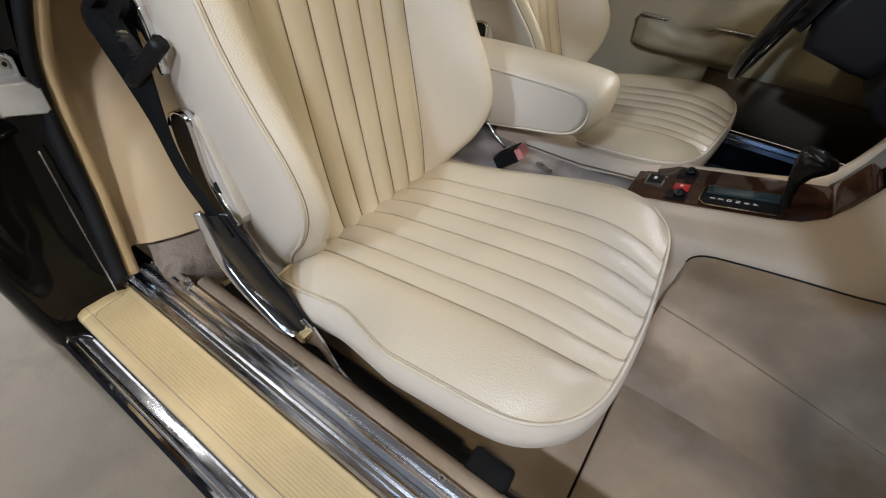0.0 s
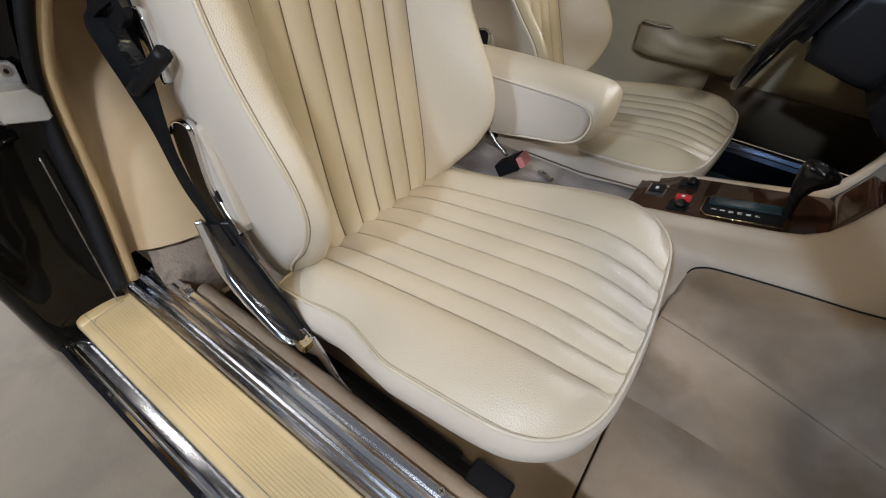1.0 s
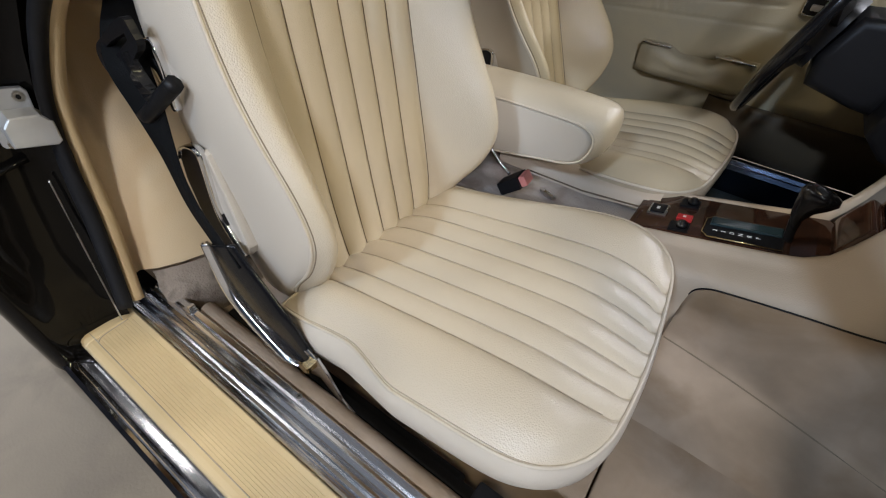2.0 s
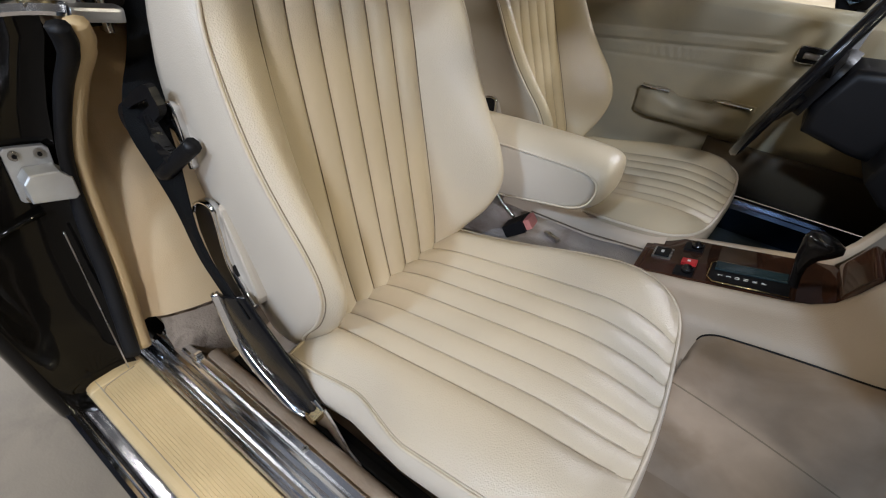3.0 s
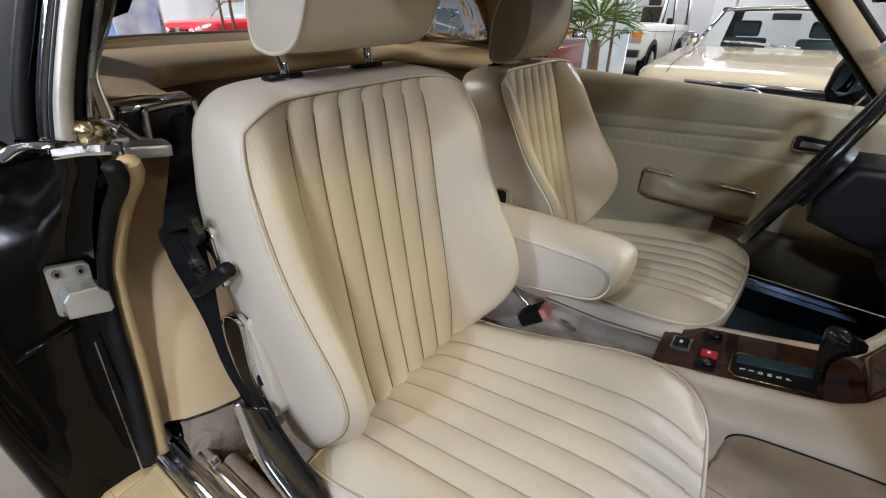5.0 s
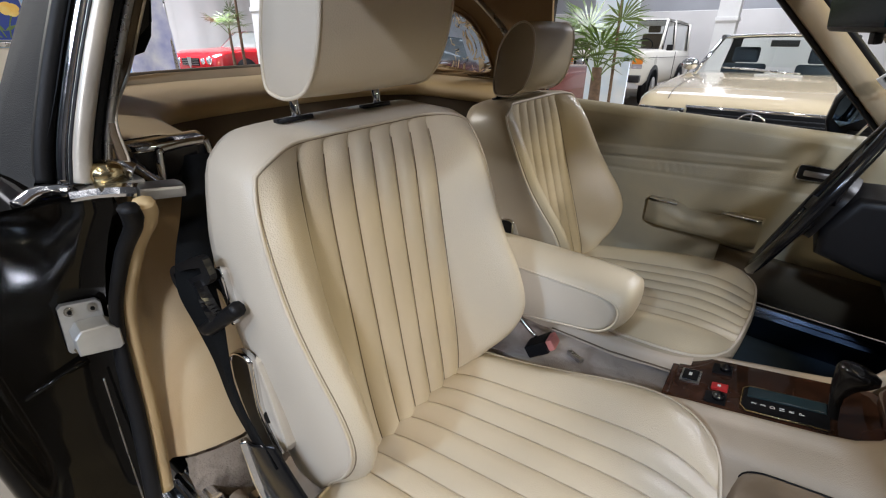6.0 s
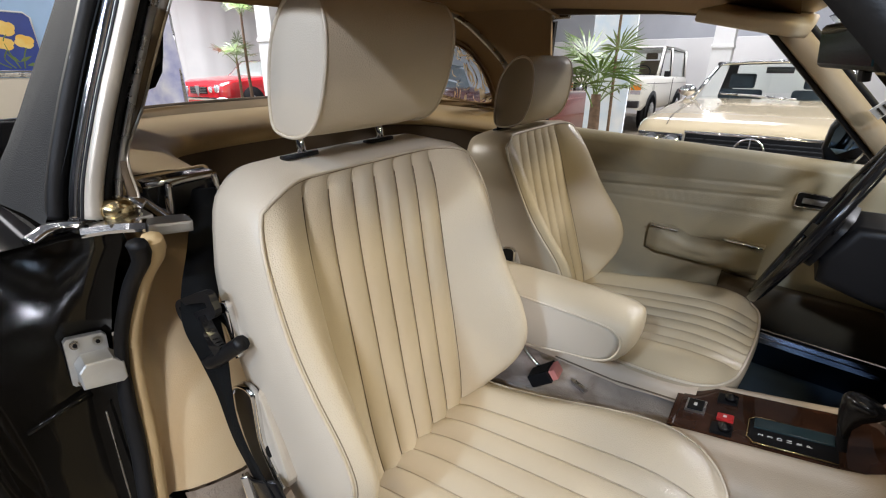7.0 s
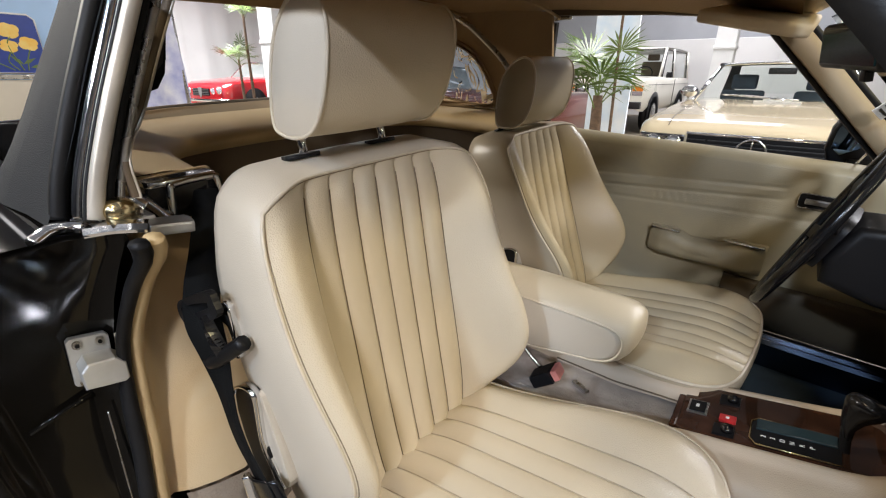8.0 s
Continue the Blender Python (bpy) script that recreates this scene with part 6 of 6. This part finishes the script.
part("bumper", sweep(smooth_path([(-0.88, 0.25, 0.46), (-0.86, -0.02, 0.46), (-0.7, -0.12, 0.46), (0, -0.16, 0.46), (0.7, -0.12, 0.46), (0.86, -0.02, 0.46), (0.88, 0.25, 0.46)], 6), [(0.03, 0.05), (-0.03, 0.05), (-0.03, -0.05), (0.03, -0.05)]), CHROME, rs, "chrome bumper")
fr = part("windscreen", grid([[(-0.68, 1.50, 0.90), (-0.35, 1.42, 0.905), (0, 1.40, 0.905), (0.35, 1.42, 0.905), (0.68, 1.50, 0.90)], [(-0.54, 2.02, 1.235), (-0.28, 1.95, 1.250), (0, 1.93, 1.254), (0.28, 1.95, 1.250), (0.54, 2.02, 1.235)]]), GLASS, rs, "raked windscreen")
fr.visible_shadow = False
for e in (-1, 1):
    part("screen_pillar", sweep([(e * 0.69, 1.49, 0.895), (e * 0.55, 2.01, 1.238)], 0.018), CHROME, rs, "chrome screen pillar")
    part("cabin_side", sweep([(e * 0.56, 2.0, 1.24), (e * 0.56, 2.7, 1.26)], 0.02), RUBBER, rs)
part("screen_top", sweep(smooth_path([(-0.55, 2.01, 1.240), (0, 1.92, 1.260), (0.55, 2.01, 1.240)], 6), 0.014), CHROME, rs, "chrome screen top rail")
part("roof", grid([[(x * w, y, z - 0.03 * abs(x) ** 3) for x in (-1, -0.7, 0, 0.7, 1)] for y, z, w in ((2.0, 1.262, 0.56), (2.3, 1.285, 0.58), (2.8, 1.285, 0.58), (3.02, 1.262, 0.57))]), CANVAS, rs, "dark folded-up roof")
part("rear_glass", grid([[(-0.46, 3.06, 1.235), (0.46, 3.06, 1.235)], [(-0.52, 3.40, 0.93), (0.52, 3.40, 0.93)]]), GLASS, rs, "clear rear window")
for e in (-1, 1):
    part("rear_quarter", grid([[(e * 0.47, 3.05, 1.245), (e * 0.57, 3.02, 1.25)], [(e * 0.53, 3.40, 0.90), (e * 0.66, 3.2, 0.88)]]), CANVAS, rs, "dark roof quarter")
for e in (-1, 1):
    sb = part("seat", box(e * 0.36 - 0.22, e * 0.36 + 0.22, 2.55, 2.70, 0.5, 0.98, 0.05, 3), CARPET_DARK, rs, "dark seat")
    part("headrest", box(e * 0.36 - 0.13, e * 0.36 + 0.13, 2.56, 2.66, 0.99, 1.15, 0.04, 3), CARPET_DARK, sb)
    part("wiper", sweep(smooth_path([(e * 0.05 + 0.15, 1.42, 0.925), (e * 0.05 - 0.15, 1.45, 0.945), (e * 0.05 - 0.40, 1.52, 0.955)], 4), 0.007), SATIN, rs, "wiper arm")
mr = part("door_mirror", turned(grid([[Vector((0.085 * s * math.cos(a), d, 0.06 * s * math.sin(a))) for a in [k * math.pi / 10 for k in range(20)]] for d, s in ((-0.07, 0.1), (-0.06, 0.6), (-0.03, 0.95), (0.0, 1.0), (0.01, 0.9))], closed_u=True), Matrix.Translation((-0.78, 1.72, 0.975))), CHROME, rs, "chrome door mirror")
part("stem", sweep([(-0.80, 1.72, 0.86), (-0.78, 1.72, 0.93)], 0.012), CHROME, mr)
part("inside_mirror", box(-0.12, 0.12, 1.99, 2.01, 1.15, 1.21, 0.01), PLASTIC, rs)
wheel_set(rs, 0.31, ((-0.76, 0.75), (0.76, 0.75), (-0.76, 3.2), (0.76, 3.2)), SATIN)

# white off-road car
sv = thing("white_off_road_car", "white boxy off-road car with orange indicator", "car", (-2.70, 9.25, 0))
car_body([(0.0, 0.80, 0.50, 1.02, 1.05, 0.76), (0.08, 0.86, 0.46, 1.08, 1.10, 0.80), (0.6, 0.88, 0.44, 1.10, 1.13, 0.82), (1.25, 0.89, 0.44, 1.10, 1.15, 0.82), (2.5, 0.89, 0.44, 1.10, 1.13, 0.82), (4.2, 0.88, 0.48, 1.10, 1.12, 0.82), (4.4, 0.84, 0.50, 1.08, 1.10, 0.80)], OFFWHITE, "bodywork", sv, "white bodywork")
part("roof", grid([[(x, y, z - 0.02 * abs(x) ** 2) for x in (-0.74, -0.4, 0, 0.4, 0.74)] for y, z in ((1.78, 1.74), (1.9, 1.78), (3.2, 1.80), (4.2, 1.77), (4.32, 1.72))]), OFFWHITE, sv, "white roof")
part("windscreen", grid([[(-0.76, 1.28, 1.14), (0.76, 1.28, 1.14)], [(-0.70, 1.80, 1.73), (0.70, 1.80, 1.73)]]), GLASS, sv, "clear windscreen in black rubber", smooth=False)
for e in (-1, 1):
    part("screen_pillar", sweep([(e * 0.80, 1.27, 1.12), (e * 0.735, 1.82, 1.745)], 0.028), OFFWHITE, sv)
    part("door_pillar", sweep([(e * 0.83, 2.45, 1.10), (e * 0.755, 2.50, 1.75)], 0.03), OFFWHITE, sv)
    part("rear_pillar", sweep([(e * 0.82, 4.1, 1.10), (e * 0.75, 4.15, 1.74)], 0.05), OFFWHITE, sv)
    part("side_window", grid([[(e * 0.825, 1.40, 1.12), (e * 0.825, 2.42, 1.12)], [(e * 0.75, 1.86, 1.71), (e * 0.75, 2.46, 1.71)]]), GLASS, sv, "door window", smooth=False)
    part("side_window", grid([[(e * 0.822, 2.5, 1.12), (e * 0.822, 4.06, 1.12)], [(e * 0.748, 2.55, 1.71), (e * 0.748, 4.10, 1.71)]]), GLASS, sv, "rear side window", smooth=False)
    part("indicator", box(*sorted((e * 0.62, e * 0.82)), -0.012, 0.02, 0.86, 0.97, 0.01), ORANGE, sv, "orange indicator", smooth=False)
    part("side_lamp", box(*sorted((e * 0.62, e * 0.82)), -0.010, 0.02, 0.775, 0.855, 0.01), LENS, sv, "clear side lamp", smooth=False)
    round_lamp(sv, e * 0.46, -0.02, 0.88, 0.09)
    part("door_mirror", box(*sorted((e * 0.90, e * 1.02)), 1.40, 1.48, 1.12, 1.24, 0.02), PLASTIC, sv)
    for y in (0.78, 3.35):
        part("wheel_arch", turned(disc(0.44, 0.02, 28), Matrix.Translation((e * 0.885, y, 0.40)) @ Matrix.Rotation(math.pi / 2, 4, "Y")), RUBBER, sv, "dark wheel arch")
    part("door_gap", sweep([(e * 0.893, 2.48, 0.5), (e * 0.893, 2.46, 1.10)], 0.006), RUBBER, sv)
part("grille", box(-0.34, 0.34, -0.02, 0.01, 0.78, 0.98, 0.01), PLASTIC, sv, "black grille", smooth=False)
part("bumper", box(-0.84, 0.84, -0.14, -0.02, 0.52, 0.66, 0.02), SLAT, sv, "dark bumper", smooth=False)
for x in (-0.38, 0.38):
    seat_back = part("seat_back", box(x - 0.24, x + 0.24, 2.20, 2.34, 1.0, 1.48, 0.06, 3), BULKHEAD, sv, "brown seat back")
    part("head_cushion", box(x - 0.13, x + 0.13, 2.22, 2.32, 1.50, 1.64, 0.04, 3), BULKHEAD, seat_back)
part("fascia", box(-0.74, 0.74, 1.34, 1.60, 1.06, 1.17, 0.03), PLASTIC, sv, "black fascia")
part("screen_rubber", sweep([(-0.77, 1.272, 1.135), (0.77, 1.272, 1.135), (0.705, 1.795, 1.735), (-0.705, 1.795, 1.735)], 0.012, closed=True, up=(0, 1, 0)), RUBBER, sv, "black windscreen rubber")
for e in (-1, 1):
    part("window_rubber", sweep([(e * 0.832, 1.40, 1.115), (e * 0.832, 2.42, 1.115), (e * 0.757, 2.46, 1.715), (e * 0.757, 1.86, 1.715)], 0.010, closed=True, up=(1, 0, 0)), RUBBER, sv)
    part("window_rubber", sweep([(e * 0.829, 2.52, 1.115), (e * 0.829, 4.05, 1.115), (e * 0.755, 4.09, 1.715), (e * 0.755, 2.57, 1.715)], 0.010, closed=True, up=(1, 0, 0)), RUBBER, sv)
    part("waist_crease", sweep([(e * 0.893, 0.10, 0.985), (e * 0.897, 2.4, 0.985), (e * 0.893, 4.3, 0.985)], 0.005), SLAT, sv, "dark body crease")
    part("lamp_surround", box(*sorted((e * 0.36, e * 0.60)), -0.012, 0.01, 0.77, 0.98, 0.01), PLASTIC, sv, "black lamp surround", smooth=False)
part("steering_wheel", sweep([(0.36 + 0.19 * math.cos(a), 1.62 + 0.08 * math.sin(a), 1.20 + 0.16 * math.sin(a)) for a in [k * math.pi / 12 for k in range(24)]], 0.012, closed=True, up=(0, 1, 0)), PLASTIC, sv)
wheel_set(sv, 0.39, ((-0.80, 0.78), (0.80, 0.78), (-0.80, 3.35), (0.80, 3.35)), SATIN)

# dark red car behind the palm
mc = thing("maroon_car", "dark red car behind potted palm", "car", (-3.0, 5.2, 0))
car_body([(0.0, 0.70, 0.3, 0.62, 0.66, 0.6), (0.3, 0.82, 0.24, 0.72, 0.78, 0.66), (1.3, 0.84, 0.22, 0.80, 0.86, 0.66), (2.4, 0.84, 0.22, 0.82, 0.88, 0.66), (3.8, 0.76, 0.3, 0.76, 0.8, 0.6)], MAROON, "bodywork", mc, "dark red bodywork")
wheel_set(mc, 0.3, ((-0.72, 0.8), (0.72, 0.8), (-0.72, 3.0), (0.72, 3.0)), SATIN)

# red sports car, seen through the rear window
rc = thing("red_sports_car", "red sports car with four round headlamps", "car", (-11.74, 5.20, 0))
rc.rotation_euler = (0, 0, radians(12))
rc.scale = (1.10, 1.10, 1.12)
car_body([(0.0, 0.62, 0.30, 0.60, 0.66, 0.50), (0.06, 0.74, 0.26, 0.70, 0.76, 0.58), (0.35, 0.80, 0.22, 0.80, 0.83, 0.62), (1.0, 0.81, 0.20, 0.84, 0.88, 0.62), (1.5, 0.81, 0.20, 0.86, 0.92, 0.62), (2.6, 0.81, 0.20, 0.88, 0.90, 0.62), (3.4, 0.80, 0.26, 0.86, 0.90, 0.60), (4.1, 0.70, 0.36, 0.74, 0.78, 0.52)], REDPAINT, "bodywork", rc, "glossy red bodywork")
for e in (-1, 1):
    round_lamp(rc, e * 0.60, -0.005, 0.64, 0.085)
    round_lamp(rc, e * 0.40, -0.015, 0.62, 0.07)
part("grille", box(-0.28, 0.28, -0.02, 0.02, 0.52, 0.68, 0.01), PLASTIC, rc, "black grille", smooth=False)
for k in range(4):
    part("grille_bar", box(-0.27, 0.27, -0.03, -0.018, 0.545 + 0.036 * k, 0.553 + 0.036 * k), CHROME, rc, smooth=False)
part("shield", slab([(-0.07, 0.70), (0.07, 0.70), (0.05, 0.55), (0.0, 0.46), (-0.05, 0.55)], "y", -0.04, -0.02, 0.004), CHROME, rc, "chrome shield grille", smooth=False)
part("bumper", sweep(smooth_path([(-0.80, 0.10, 0.42), (-0.6, -0.06, 0.42), (0, -0.10, 0.42), (0.6, -0.06, 0.42), (0.80, 0.10, 0.42)], 5), 0.035), CHROME, rc, "chrome bumper")
part("windscreen", grid([[(-0.62, 1.45, 0.90), (0, 1.38, 0.92), (0.62, 1.45, 0.90)], [(-0.5, 1.85, 1.24), (0, 1.8, 1.26), (0.5, 1.85, 1.24)]]), DARKGLASS, rc)
part("screen_frame", sweep([(-0.62, 1.44, 0.90), (-0.5, 1.84, 1.25), (0, 1.79, 1.27), (0.5, 1.84, 1.25), (0.62, 1.44, 0.90)], 0.014), CHROME, rc)
for e in (-1, 1):
    part("wheel_arch", turned(disc(0.36, 0.02, 28), Matrix.Translation((e * 0.808, 0.85, 0.32)) @ Matrix.Rotation(math.pi / 2, 4, "Y")), RUBBER, rc)
wheel_set(rc, 0.31, ((-0.72, 0.85), (0.72, 0.85), (-0.72, 3.1), (0.72, 3.1)), SATIN)

# blue van with a flower picture on its side
van = thing("blue_van", "light blue van with painted yellow poppies on dark blue panel", "van", (-8.4, 1.32, 0))
part("bodywork", box(-0.95, 0.0, -3.4, 0.85, 0.35, 2.3, 0.08, 3), SKYPAINT, van, "pale blue bodywork")
part("lower_body", box(-0.94, 0.012, -3.38, 0.84, 0.36, 1.02, 0.05, 3), CREAMPAINT, van, "cream lower side")
part("waist_strip", box(0.0, 0.03, -3.3, 0.80, 1.02, 1.08, 0.006), SATIN, van, smooth=False)
pic = part("picture_panel", slab([(-1.2, 1.10), (0.04, 1.10), (0.02, 1.82), (-0.05, 1.88), (-1.2, 1.88)], "x", 0.004, 0.022, 0.004), DEEPBLUE, van, "dark blue picture panel", smooth=False)
part("picture_edge", sweep([(0.024, -1.2, 1.10), (0.024, 0.04, 1.10), (0.024, 0.02, 1.82), (0.024, -0.05, 1.88), (0.024, -1.2, 1.88)], 0.012), WHITE, pic, "white picture edge")


def poppy(y, z, r, seed):
    rng = random.Random(seed)
    bm = bmesh.new()
    for k in range(4):
        a = k * math.pi / 2 + 0.5
        c = Vector((0.026 + 0.002 * k, y + r * 0.42 * math.cos(a), z + r * 0.35 * math.sin(a)))
        ring = [bm.verts.new(c + Vector((0, r * 0.62 * math.cos(b) * (1 + 0.1 * rng.random()), r * 0.5 * math.sin(b) * (1 + 0.1 * rng.random())))) for b in [j * math.pi / 8 for j in range(16)]]
        bm.faces.new(ring)
    return bm


for i, (y, z, r) in enumerate(((-0.12, 1.50, 0.11), (-0.30, 1.66, 0.12), (-0.34, 1.46, 0.10), (-0.7, 1.6, 0.13))):
    part("painted_flower", poppy(y, z, r, i), POPPY, pic, "yellow painted poppy", smooth=False)
    part("painted_stem", sweep(smooth_path([(0.026, y, z - 0.08), (0.026, y - 0.05, z - 0.2), (0.026, -0.20 - 0.05 * i, 1.14)], 5), 0.008), LEAF, pic)
for y, z, a in ((-0.16, 1.27, 0.5), (-0.30, 1.28, 2.4), (-0.08, 1.20, 0.2), (-0.5, 1.30, 1.2)):
    bm = bmesh.new()
    bm.faces.new([bm.verts.new((0.026, y + 0.09 * u * math.cos(a) - 0.025 * v * math.sin(a), z + 0.09 * u * math.sin(a) + 0.025 * v * math.cos(a))) for u, v in ((-1, 0), (-0.2, 1), (1, 0), (-0.2, -1))])
    part("painted_leaf", bm, LEAF, pic, smooth=False)
part("badge", turned(disc(0.07, 0.03, 20, 0.01), Matrix.Translation((0.02, 0.45, 0.95)) @ Matrix.Rotation(math.pi / 2, 4, "Y")), CHROME, van, "round chrome cap")
part("blue_front", box(-0.9, 0.02, 0.84, 1.25, 0.35, 2.35, 0.10, 3), SKYPAINT, van, "pale blue cab")
wheel_set(van, 0.33, ((-0.05, -2.4), (-0.05, 0.7)), SATIN)

# printed cloth on a frame by the rear window
cl = thing("printed_cloth", "white cloth with pale blue swirls on stand", "cloth", (-8.0, 2.35, 0))
rows = [[(0.05 * math.sin(6 * u + z), 0.75 * u + 0.06 * math.sin(2 * z), z) for u in [k / 10 for k in range(11)]] for z in (0.25, 0.7, 1.2, 1.7, 2.2, 2.7)]
part("fabric", grid(rows), SWIRL, cl)
part("pole", sweep([(0, 0.78, 0), (0, 0.74, 2.75)], 0.03), SATIN, cl)

# glossy dark cars past the quarter window
dc = thing("dark_car", "dark blue saloon seen past roof", "car", (-4.2, 5.6, 0))
dc.rotation_euler = (0, 0, radians(40))
car_body([(0.0, 0.70, 0.3, 0.62, 0.66, 0.6), (0.3, 0.85, 0.24, 0.74, 0.80, 0.66), (1.4, 0.87, 0.22, 0.84, 0.90, 0.66), (2.8, 0.87, 0.22, 0.86, 0.92, 0.66), (4.4, 0.78, 0.3, 0.80, 0.84, 0.6)], MAROON, "bodywork", dc, "dark bodywork")
part("cabin", grid([[(x * w, y, z - 0.04 * x * x) for x in (-1, -0.6, 0, 0.6, 1)] for y, z, w in ((1.3, 0.9, 0.66), (1.9, 1.32, 0.56), (2.9, 1.34, 0.56), (3.6, 0.92, 0.64))]), DARKGLASS, dc)
wheel_set(dc, 0.31, ((-0.75, 0.8), (0.75, 0.8), (-0.75, 3.4), (0.75, 3.4)), SATIN)
